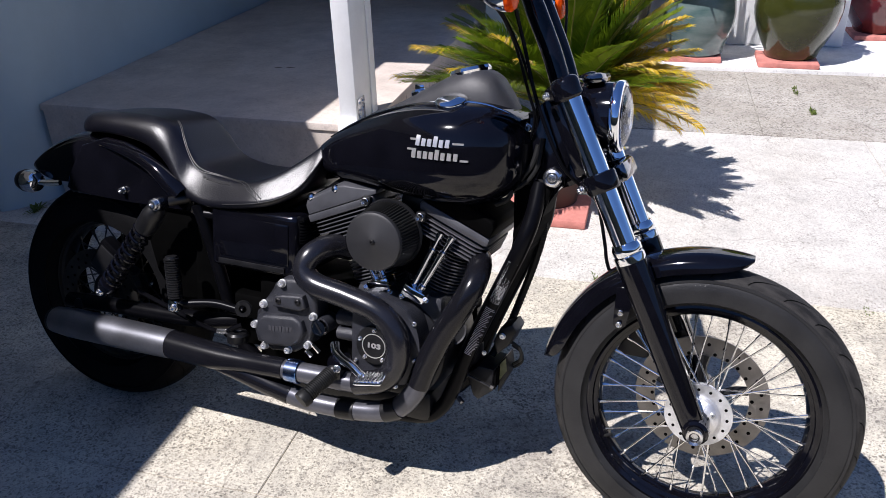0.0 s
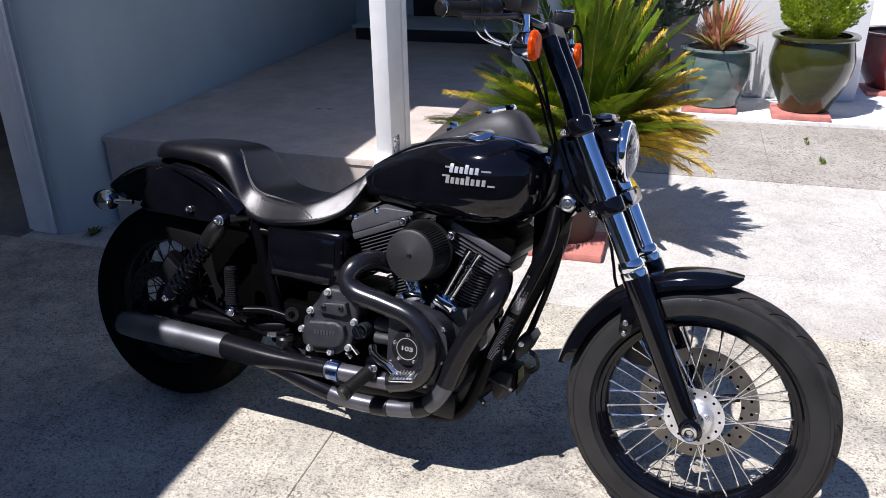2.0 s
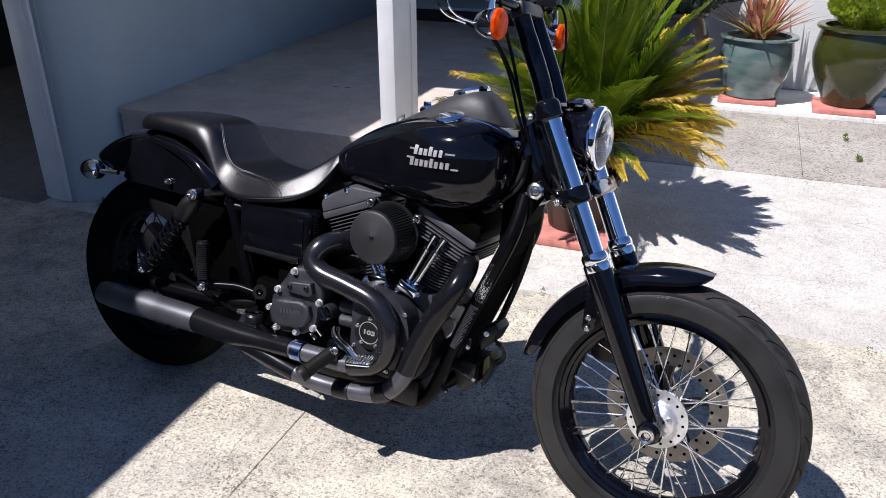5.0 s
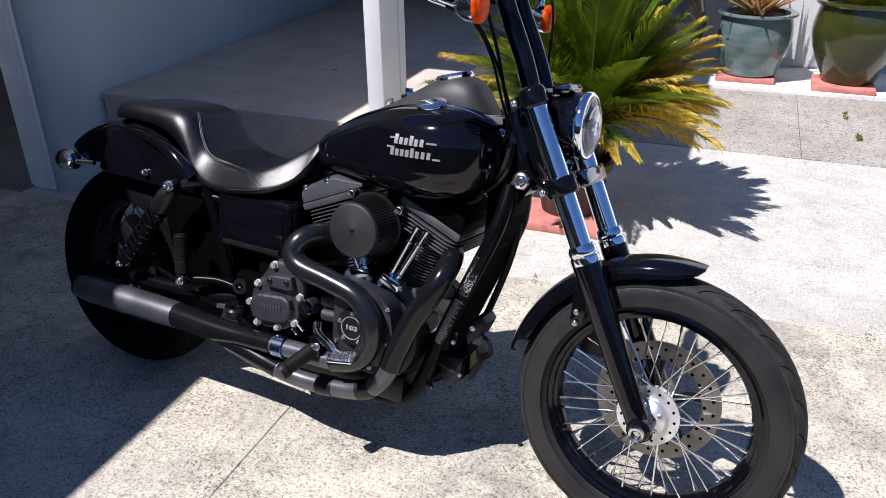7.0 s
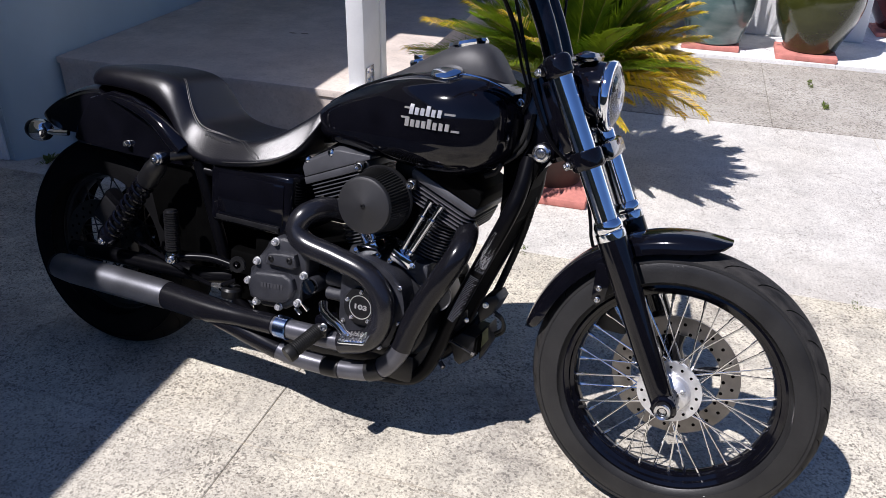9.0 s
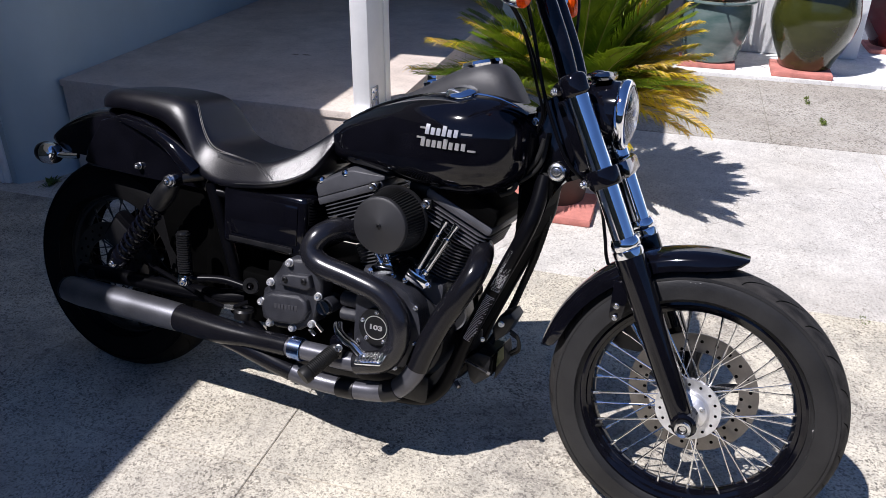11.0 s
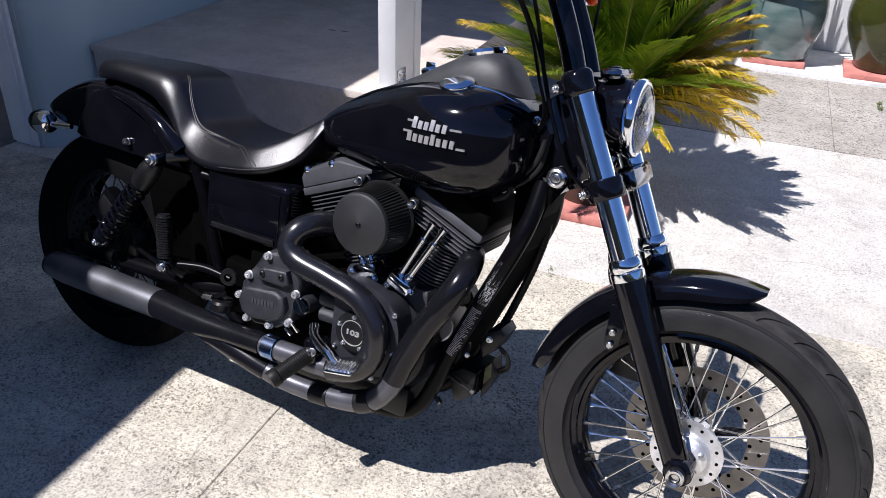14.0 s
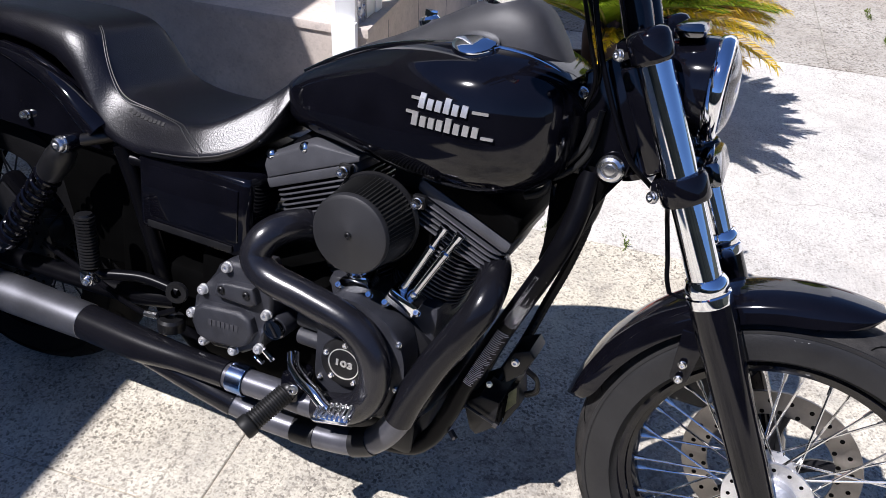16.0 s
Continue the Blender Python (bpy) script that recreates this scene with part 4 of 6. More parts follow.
FCX, FCZ, FCR = 0.022, 0.448, 0.350
guard(FAX, 0.366, radians(170.5), radians(80), 0.063, 0.041, 48, GLOSS_BLACK, "gloss black bobbed front mudguard", "front_fender", 0.12, 0.22)
guard(V(FCX, 0, FCZ), FCR, radians(139), radians(34), 0.104, lambda a: max(0.012, (FCR * math.sin(a) + FCZ - 0.655) / max(0.35, math.sin(a)) if a > radians(62) else 0.11), 44, GLOSS_BLACK, "gloss black rear mudguard", "rear_fender", 0.16, 0)

# fender struts
for y in (-0.125, 0.125):
    bm = B()
    plate(bm, [(0.38, 0.625), (0.40, 0.675), (0.318, 0.695), (0.285, 0.735), (0.235, 0.768), (0.17, 0.790), (0.10, 0.796), (0.02, 0.768), (-0.03, 0.690), (-0.045, 0.645), (-0.02, 0.630), (0.16, 0.632)], 0.012, Matrix.Translation((0, y + (0.012 if y < 0 else 0), 0)) @ pose(0, 0, 0, 90, 0, 0), 0.009, 4)
    strut = part("fender_strut", bm, GLOSS_BLACK, bike)
    s = -1 if y < 0 else 1
    bolt((0.16, y + s * 0.002, 0.662), (0, s, 0), strut, 0.0085, 0.014)

for s in (-1, 1):
    arm = spline([(0.362, s * 0.140, 0.676), (0.325, s * 0.142, 0.704), (0.285, s * 0.140, 0.733), (0.235, s * 0.137, 0.754), (0.175, s * 0.131, 0.768), (0.11, s * 0.122, 0.776), (0.04, s * 0.110, 0.778)], 6)
    part("strut_cover", tube(B(), arm, [0.027 - 0.0215 * (i / 36) ** 1.2 for i in range(len(arm))], 18), GLOSS_BLACK, bike, "smooth gloss black strut cover", 60)

# ---- headlamp ----
lamp_at = V(1.392, 0, 0.956)
ld = V(1, 0, 0.04).normalized()
lamp = part("headlight", lathe(B(), [(0, -0.098), (0.018, -0.096), (0.040, -0.086), (0.058, -0.066), (0.069, -0.038), (0.0735, -0.006), (0.0740, 0.020), (0.070, 0.022), (0.067, 0.013), (0, 0.010)], lamp_at, ld, 72), GLOSS_BLACK, bike, "black bullet headlight with chrome ring", 50)
part("bezel", lathe(B(), [(0.0735, 0.008), (0.0765, 0.012), (0.0780, 0.022), (0.0760, 0.029), (0.071, 0.032), (0.0665, 0.030), (0.0655, 0.024), (0.069, 0.020)], lamp_at, ld, 72, True), CHROME, lamp, "chrome headlight ring", 80)
part("reflector", lathe(B(), [(0.065, 0.028), (0.050, 0.015), (0.028, 0.012), (0.012, 0.0115), (0.012, 0.026), (0, 0.028)], lamp_at, ld, 36), REFLECTOR, lamp)
lens = part("lens", lathe(B(), [(0.0655, 0.034), (0.050, 0.042), (0.028, 0.047), (0, 0.049), (0, 0.046), (0.028, 0.044), (0.050, 0.039), (0.0655, 0.031)], lamp_at, ld, 36), GLASS, lamp, "clear curved glass lens")
lens.visible_shadow = False
part("lamp_stalk", cyl(B(), lamp_at + V(-0.01, 0, -0.078), lamp_at + V(-0.02, 0, -0.11), 0.013, 0.018), CHROME, bike)

# ---- bars ----
for y in (-0.043, 0.043):
    part("riser", tube(B(), spline([(1.292, y, 1.012), (1.262, y, 1.085), (1.222, y, 1.165), (1.198, y, 1.215)], 5), [0.0225] * 11 + [0.0215] * 5, 20), GLOSS_BLACK, bike, "thick gloss black handlebar riser")
part("bar_clamp", box(B(), (-0.021, -0.066, -0.020), (0.021, 0.066, 0.019), 0.010, Matrix.Translation((1.190, 0, 1.231)) @ Matrix.Rotation(radians(-25), 4, "Y")), SATIN_BLACK, bike)
BARS = [(1.06, -0.40, 1.243), (1.10, -0.29, 1.256), (1.145, -0.20, 1.254), (1.182, -0.10, 1.240), (1.190, 0, 1.235), (1.182, 0.10, 1.240), (1.145, 0.20, 1.254), (1.10, 0.29, 1.256), (1.06, 0.40, 1.243)]
bar = part("handlebar", tube(B(), spline(BARS, 7), 0.0125, 16), GLOSS_BLACK, bike)
for s in (-1, 1):
    a, b = V(1.056, s * 0.405, 1.2425), V(1.099, s * 0.292, 1.256)
    d = (a - b).normalized()
    prof = [(0.013, 0), (0.0175, 0.001), (0.0175, 0.008), (0.0155, 0.011), (0.0155, 0.092), (0.0165, 0.093), (0.0165, 0.101), (0.015, 0.102), (0.015, 0.105), (0.0175, 0.106), (0.0175, 0.112), (0.014, 0.116), (0, 0.117)]
    grip = part("grip", lathe(B(), prof, b, d, 24), GRIP_RUBBER, bar, "black smooth rubber grip")
    part("end_ring", lathe(B(), [(0.0174, 0.1075), (0.0182, 0.108), (0.0182, 0.1100), (0.0174, 0.1105)], b, d, 24, True), CHROME, bar)
    sw = part("switch_housing", lathe(B(), [(0.013, 0), (0.022, 0.001), (0.0235, 0.006), (0.0235, 0.030), (0.0215, 0.033), (0.0215, 0.036), (0.0235, 0.039), (0.0235, 0.062), (0.021, 0.066), (0.013, 0.067)], b - d * 0.068, d, 24), SATIN_BLACK, bar)
    for k in range(3):
        part("cable_ferrule", lathe(B(), [(0.012, 0), (0.0205, 0.0), (0.0215, 0.002), (0.0205, 0.005), (0.012, 0.005)], b - d * (0.002 + 0.008 * k), d, 20), SATIN_BLACK, sw)
    mc = V(1.168, s * 0.185, 1.275)
    body = part("master_cylinder", box(B(), (-0.026, -0.032, -0.018), (0.026, 0.032, 0.022), 0.007, Matrix.Translation(mc) @ Matrix.Rotation(radians(s * 22), 4, "Z")), SATIN_BLACK, bar)
    part("cap", box(B(), (-0.024, -0.030, 0.0), (0.024, 0.030, 0.006), 0.002, Matrix.Translation(mc + V(0, 0, 0.0225)) @ Matrix.Rotation(radians(s * 22), 4, "Z")), CHROME, body)
    part("lever", tube(B(), spline([(1.172, s * 0.205, 1.252), (1.165, s * 0.25, 1.246), (1.142, s * 0.31, 1.238), (1.105, s * 0.395, 1.230)], 5), [0.008 - 0.0002 * i for i in range(15)] + [0.0075], 10), SATIN_BLACK, bar)
    # indicators on stalks under the bar
    c = V(1.188, s * 0.205, 1.188)
    ind = part("indicator", lathe(B(), [(0, -0.034), (0.008, -0.033), (0.02, -0.024), (0.029, -0.008), (0.0335, 0.010), (0.034, 0.020), (0.031, 0.021), (0, 0.016)], c, (1, 0, 0), 30), CHROME, bike, "chrome bullet turn signal with amber lens")
    part("lens", lathe(B(), [(0.032, 0.016), (0.034, 0.0205), (0.034, 0.028), (0.028, 0.035), (0.014, 0.038), (0, 0.039)], c, (1, 0, 0), 30), AMBER, ind, "amber plastic lens")
    part("stalk", tube(B(), [c + V(0, 0, 0.03), c + V(0.002, 0, 0.045), c + V(-0.003, s * -0.003, 0.064)], [0.010, 0.008, 0.011], 12), CHROME, ind)
part("clutch_cable_elbow", tube(B(), spline([(1.150, 0.235, 1.275), (1.148, 0.27, 1.276), (1.128, 0.30, 1.292), (1.140, 0.315, 1.318), (1.152, 0.33, 1.330)], 5), 0.0055, 10), SATIN_BLACK, bar)
for i, (dx, dz) in enumerate(((0, 0), (0.016, 0.002))):
    part("throttle_cable_end", tube(B(), spline([(1.082 + dx, -0.262 + dx, 1.243), (1.086 + dx, -0.256 + dx, 1.218), (1.102 + dx, -0.24 + dx, 1.196 + dz), (1.135 + dx, -0.21 + dx * 0.6, 1.184 + dz)], 5), 0.0032, 8), CHROME, bar)
    part("cable", tube(B(), spline([(1.133 + dx, -0.212 + dx * 0.6, 1.185 + dz), (1.168, -0.14 + dx, 1.160), (1.196, -0.085 + dx, 1.09), (1.226 + dx * 0.5, -0.07 + dx, 1.0), (1.244, -0.06 + dx, 0.94), (1.225, -0.04, 0.87)], 6), 0.0034, 8), FRAME_BLACK, bar)
part("brake_hose", tube(B(), spline([(1.175, -0.15, 1.262), (1.190, -0.12, 1.190), (1.212, -0.086, 1.10), (1.250, -0.080, 0.98), (1.312, -0.086, 0.86), (1.355, -0.06, 0.81), (1.380, 0.02, 0.765), (1.389, 0.06, 0.716), (1.405, 0.06, 0.655), (1.419, 0.06, 0.602), (1.47, 0.07, 0.50)], 6), 0.0042, 8), FRAME_BLACK, bike)
part("clutch_cable", tube(B(), spline([(1.175, 0.16, 1.25), (1.210, 0.185, 1.262), (1.232, 0.190, 1.19), (1.246, 0.16, 1.06), (1.285, 0.10, 0.90), (1.27, 0.06, 0.75)], 6), 0.0034, 8), FRAME_BLACK, bike)


# ---- tank ----
def oval(x, w, top, bot, mid=0.55, e=0.8, n=40, yc=0.0, e2=None):
    zc = bot + (top - bot) * mid
    out = []
    for i in range(n):
        a = 2 * math.pi * i / n
        c, s = math.cos(a), math.sin(a)
        ee = e if s > 0 else (e2 or e)
        y = w * math.copysign(abs(c) ** ee, c)
        z = zc + ((top - zc) if s > 0 else (zc - bot)) * math.copysign(abs(s) ** ee, s)
        out.append((x, yc + y, z))
    return out


def blend(table, n):
    """Smooth rows between the rows of a table."""
    rows = spline([Vector(r[:3]) for r in table], n)
    rest = spline([Vector((r[3], r[4] if len(r) > 4 else 0, 0)) for r in table], n)
    return [(a.x, a.y, a.z, b.x, b.y) for a, b in zip(rows, rest)]


TANK = [(0.690, 0.022, 0.815, 0.785), (0.712, 0.055, 0.832, 0.768), (0.76, 0.094, 0.862, 0.754), (0.85, 0.130, 0.906, 0.748), (0.93, 0.158, 0.936, 0.741), (1.01, 0.176, 0.957, 0.734),
        (1.08, 0.181, 0.966, 0.731), (1.14, 0.171, 0.965, 0.737), (1.19, 0.145, 0.950, 0.757), (1.22, 0.108, 0.928, 0.785), (1.236, 0.060, 0.900, 0.815)]
tank = part("fuel_tank", loft(B(), [oval(x, w, t + 0.005, b, 0.50, 0.66, 48, 0, 0.66) for x, w, t, b, _ in blend(TANK, 5)]), GLOSS_BLACK, bike, "gloss black teardrop fuel tank", 60)
DASH = [(0.76, 0.016, 0.874, 0.84), (0.83, 0.034, 0.912, 0.86), (0.91, 0.050, 0.950, 0.89), (0.98, 0.062, 0.990, 0.90), (1.04, 0.070, 1.022, 0.92), (1.09, 0.074, 1.038, 0.92), (1.135, 0.070, 1.028, 0.92), (1.165, 0.060, 0.995, 0.91), (1.195, 0.045, 0.950, 0.89)]
dash = part("dash_console", loft(B(), [oval(x, w, t, b, 0.2, 0.72, 36) for x, w, t, b, _ in blend(DASH, 5)]), DASH_GREY, tank, "matt wrinkle-finish dash console")
part("console_trim", tube(B(), spline([V(x, -w * 1.05, z) for x, w, z in ((0.72, 0.012, 0.846), (0.79, 0.030, 0.886), (0.86, 0.046, 0.918), (0.95, 0.064, 0.946), (1.04, 0.078, 0.962), (1.10, 0.083, 0.967), (1.15, 0.080, 0.962), (1.19, 0.070, 0.948), (1.215, 0.055, 0.925))], 4), 0.0032, 8), CHROME, tank, "thin chrome trim line beside the console")
sp = V(1.072, 0, 1.024)
sd = V(-0.26, 0, 0.95)
part("speedometer", lathe(B(), [(0.030, 0), (0.047, 0.0), (0.049, 0.006), (0.045, 0.013), (0.040, 0.013), (0.039, 0.009), (0, 0.009)], sp, sd, 36), CHROME, dash, "chrome ringed speedometer")
part("dial", lathe(B(), [(0, 0.0092), (0.039, 0.0092), (0.039, 0.0098), (0, 0.0098)], sp, sd, 32), SATIN_BLACK, dash)
ig = V(0.945, 0.0, 0.968)
part("ignition_switch", lathe(B(), [(0, -0.01), (0.018, -0.01), (0.019, 0.006), (0.015, 0.011), (0, 0.012)], ig, (-0.3, 0, 0.95), 24), CHROME, dash)
part("ignition_key", box(B(), (-0.011, -0.002, 0.010), (0.011, 0.002, 0.022), 0.001, Matrix.Translation(ig)), CHROME, dash)
for s in (-1, 1):
    fc = V(1.063, s * 0.094, 0.962)
    ax = V(-0.05, s * 0.34, 0.93)
    prof = [(0, -0.012), (0.031, -0.012), (0.0355, 0.0), (0.0365, 0.003), (0.0355, 0.008), (0.031, 0.0115), (0.012, 0.0140), (0, 0.0145)]
    part("filler_cap", lathe(B(), prof, fc, ax, 32), CHROME, tank, "chrome fuel cap")

# badge on the tank: plain raised silver strokes in two rows
def on_tank(x, z, out=0.002):
    """The right side of the tank at x, z."""
    for r0, r1 in zip(TANK, TANK[1:]):
        if r0[0] <= x <= r1[0]:
            t = (x - r0[0]) / (r1[0] - r0[0])
            w, top, bot = (r0[i] + (r1[i] - r0[i]) * t for i in (1, 2, 3))
    zc = bot + (top - bot) * 0.5
    e = 0.66
    q = abs((z - zc) / ((top - zc) if z > zc else (zc - bot)))
    return V(x, -w * max(0.0, 1 - min(1, q) ** (2 / e)) ** (e / 2) - out, z)


BX, BZ = 1.008, 0.872


def stroke(u0, v0, u1, v1, w):
    """One raised stroke of the badge: u along, v up from its lower left."""
    pts = []
    n = 5
    for i in range(n + 1):
        t = i / n
        u, v = u0 + (u1 - u0) * t, v0 + (v1 - v0) * t
        pts.append(on_tank(BX + u, BZ - 0.024 + v + u * 0.02, 0.0018))
    d = (pts[-1] - pts[0]).normalized()
    up = d.cross(V(0, -1, 0)).normalized() * w / 2
    rings = [[p + up, p + up + V(0, -0.003, 0), p - up + V(0, -0.003, 0), p - up] for p in pts]
    part("badge_stroke", loft(B(), rings), BADGE, tank)


for row, u0, v0, heights in ((0, 0.014, 0.027, (0.022, 0.0155, 0.0155, 0.022, 0.0155, 0.0165)), (1, 0.006, 0.0, (0.0205, 0.0155, 0.0155, 0.0155, 0.021, 0.0155, 0.0155, 0.0155))):
    for i, h in enumerate(heights):
        stroke(u0 + i * 0.0137, v0, u0 + i * 0.0137 + h * 0.06, v0 + h, 0.0092)
stroke(-0.004, 0.040, 0.016, 0.040, 0.0042)
stroke(0.094, 0.036, 0.118, 0.036, 0.0042)
stroke(-0.010, 0.0185, 0.008, 0.0185, 0.0042)
stroke(0.112, 0.0012, 0.130, 0.0012, 0.0042)

# ---- seat ----
SEAT = [(-0.034, 0.040, 0.814, 0.796, 0.82), (-0.020, 0.072, 0.838, 0.795, 0.82), (0.02, 0.098, 0.855, 0.800, 0.82), (0.08, 0.112, 0.863, 0.805, 0.82), (0.16, 0.120, 0.867, 0.803, 0.82), (0.225, 0.125, 0.866, 0.793, 0.82), (0.27, 0.130, 0.860, 0.774, 0.82),
        (0.305, 0.134, 0.845, 0.748, 0.82), (0.335, 0.139, 0.812, 0.716, 0.82), (0.365, 0.145, 0.774, 0.680, 0.82), (0.40, 0.150, 0.752, 0.664, 0.82), (0.46, 0.156, 0.738, 0.658, 0.82), (0.53, 0.162, 0.735, 0.666, 0.82),
        (0.59, 0.165, 0.746, 0.676, 0.82), (0.64, 0.154, 0.772, 0.688, 0.82), (0.68, 0.134, 0.804, 0.708, 0.82), (0.702, 0.115, 0.824, 0.732, 0.82), (0.718, 0.094, 0.838, 0.762, 0.82), (0.730, 0.070, 0.846, 0.794, 0.82), (0.740, 0.050, 0.853, 0.824, 0.82), (0.754, 0.036, 0.862, 0.840, 0.82), (0.764, 0.018, 0.865, 0.852, 0.82)]
def fall(u, x, w, h):
    """How far the seat drops from crown (0) to its rolled edge (1): a round shoulder behind, a sloping flank for the rider."""
    t = min(1.0, max(0.0, (x - 0.27) / 0.15))
    s = max(0.0, (abs(u) - 0.60) / 0.40)
    rounded = 1 - math.sqrt(max(0.0, 1 - 0.97 * s * s))
    k = 0.52 + 0.16 * min(1.0, max(0.0, (x - 0.50) / 0.20))
    edge = 1 - k * h / w
    s, soft = (abs(u) - edge) / (1 - edge), 0.22
    base = 0.5 * (math.sqrt(edge * edge / (1 - edge) ** 2 + soft * soft) - edge / (1 - edge))
    flank = (0.5 * (s + math.sqrt(s * s + soft * soft)) - base) / (0.5 * (1 + math.sqrt(1 + soft * soft)) - base)
    return rounded * (1 - t) + flank * t


def seat_section(x, w, top, bot):
    top -= 0.004
    h = top - bot - 0.012
    up = [(x, -w * u, top - h * fall(u, x, w, h)) for u in (math.copysign(abs(1 - 2 * q / 48) ** 0.8, 1 - 2 * q / 48) for q in range(49))]
    lo = [(x, w - 0.002, bot + 0.005), (x, w - 0.008, bot), (x, w * 0.5, bot + 0.003), (x, -w * 0.5, bot + 0.003), (x, -w + 0.008, bot), (x, -w + 0.002, bot + 0.005)]
    return up + lo


seat = part("seat", loft(B(), [seat_section(x, w, t, b) for x, w, t, b, e in blend(SEAT, 5)]), LEATHER, bike, "black grained leather two-up seat with stitched seams", 75)


def on_seat(x, k, out=0.001):
    """The seat's right upper surface at x; k: 0 the rolled edge, 1 the crown."""
    rows = blend(SEAT, 5)
    for r0, r1 in zip(rows, rows[1:]):
        if r0[0] <= x <= r1[0]:
            t = (x - r0[0]) / (r1[0] - r0[0])
            _, w, top, bot, e = (a + (b - a) * t for a, b in zip(r0, r1))
            break
    top -= 0.004
    u, h = 1 - k, top - bot - 0.012
    return V(x, -w * u - out * 0.7, top - h * fall(u, x, w, h) + out * 0.7)


SEAM = [(p.x, p.y) for p in spline([V(x, k, 0) for x, k in ((0.288, 0.57), (0.303, 0.506), (0.334, 0.35), (0.362, 0.285), (0.405, 0.241), (0.465, 0.285), (0.53, 0.205), (0.567, 0.11), (0.600, 0.03), (0.609, 0.0))], 5)]
for off in (0.0, 0.035):
    part("seam", tube(B(), [on_seat(x, k + off, 0.0004) for x, k in SEAM], 0.0014, 6), THREAD, seat)
part("piping", tube(B(), [on_seat(x, 0.0, 0.0) for x in (0.50, 0.53, 0.56, 0.59, 0.61, 0.64, 0.665, 0.68, 0.695, 0.705, 0.715, 0.723, 0.730, 0.735)], 0.0017, 6), THREAD, seat)
bm = B()
for i in range(9):
    p = on_seat(0.42 + i * 0.0105, 0.20 - i * 0.004, 0.0002)
    box(bm, (-0.0035, -0.004, -0.0006), (0.0035, 0.004, 0.0006), 0, Matrix.Translation(p) @ pose(0, 0, 0, 45, 0, 0))
part("embossed_mark", bm, LEATHER_SMOOTH, seat, "small embossed dark marks")

# ---- frame ----
frame_bm = B()
for y in (-0.085, 0.085):
    tube(frame_bm, spline([(1.264, y * 0.5, 0.80), (1.260, y * 0.8, 0.73), (1.243, y, 0.66), (1.181, y, 0.504), (1.136, y, 0.385), (1.110, y, 0.300), (1.078, y, 0.228), (1.02, y, 0.190), (0.85, y, 0.18), (0.62, y, 0.20), (0.50, y, 0.28)], 7), 0.0185, 14)
    tube(frame_bm, spline([(0.50, y, 0.28), (0.47, y * 1.3, 0.42), (0.43, y * 1.4, 0.56), (0.40, y * 1.5, 0.655)], 5), 0.017, 12)
    tube(frame_bm, spline([(0.41, y * 1.45, 0.632), (0.55, y * 1.1, 0.630), (0.66, y * 0.8, 0.665), (0.85, y * 0.3, 0.80)], 4), 0.014, 12)
tube(frame_bm, [(0.70, 0, 0.76), (1.0, 0, 0.83), (1.22, 0, 0.885)], 0.024, 14)
main_frame = part("frame", frame_bm, FRAME_BLACK, bike, "black tubular steel frame")
part("steering_head", lathe(B(), [(0, 0), (0.034, 0), (0.036, 0.01), (0.031, 0.02), (0.031, 0.14), (0.036, 0.15), (0.034, 0.165), (0, 0.165)], on_fork(0.57, 0, -0.075), FD, 28), GLOSS_BLACK, main_frame)
neck = [(1.203, 0.792), (1.210, 0.69), (1.266, 0.70), (1.288, 0.772), (1.318, 0.806), (1.326, 0.86), (1.302, 0.93), (1.266, 0.985), (1.222, 0.95), (1.232, 0.90), (1.243, 0.868), (1.234, 0.826)]
part("neck_casting", plate(B(), neck, 0.088, Matrix.Translation((0, 0.044, 0)) @ pose(0, 0, 0, 90, 0, 0), 0.006, 2), GLOSS_BLACK, main_frame, "gloss black cast frame neck")
for y in (-0.088, 0.074):
    part("fork_cover", box(B(), (-0.052, y, 0.585), (-0.018, y + 0.014, 0.745), 0.005, Matrix.Translation(FP) @ Matrix.Rotation(radians(-26.7), 4, "Y")), GLOSS_BLACK, bike)
cap_at = V(1.294, -0.056, 0.818)
part("neck_cap", lathe(B(), [(0, 0), (0.021, 0), (0.022, 0.004), (0.019, 0.009), (0.014, 0.011), (0.0135, 0.008), (0.009, 0.008), (0.008, 0.012), (0, 0.013)], cap_at, (0, -1, 0), 30), ALUMINIUM, main_frame, "chrome frame neck cap")
for p in ((1.226, -0.045, 0.919), (1.212, -0.045, 0.880)):
    bolt(p, (0, -1, 0), main_frame, 0.0085, 0.009)
part("wire_loom", tube(B(), spline([(1.175, -0.05, 0.79), (1.215, -0.055, 0.80), (1.245, -0.055, 0.84), (1.255, -0.05, 0.885)], 6), 0.007, 10), GRIP_RUBBER, main_frame)
part("wire_loom", tube(B(), spline([(1.165, -0.06, 0.775), (1.215, -0.062, 0.785), (1.255, -0.06, 0.83), (1.262, -0.05, 0.90)], 6), 0.005, 10), GRIP_RUBBER, main_frame)
# printed stickers wrapped on the down tube
rnd = random.Random(5)
def SIDE_AT(y):
    """Outlines in x, z raised to the right from y."""
    return Matrix.Translation((0, y, 0)) @ pose(0, 0, 0, 90, 0, 0)


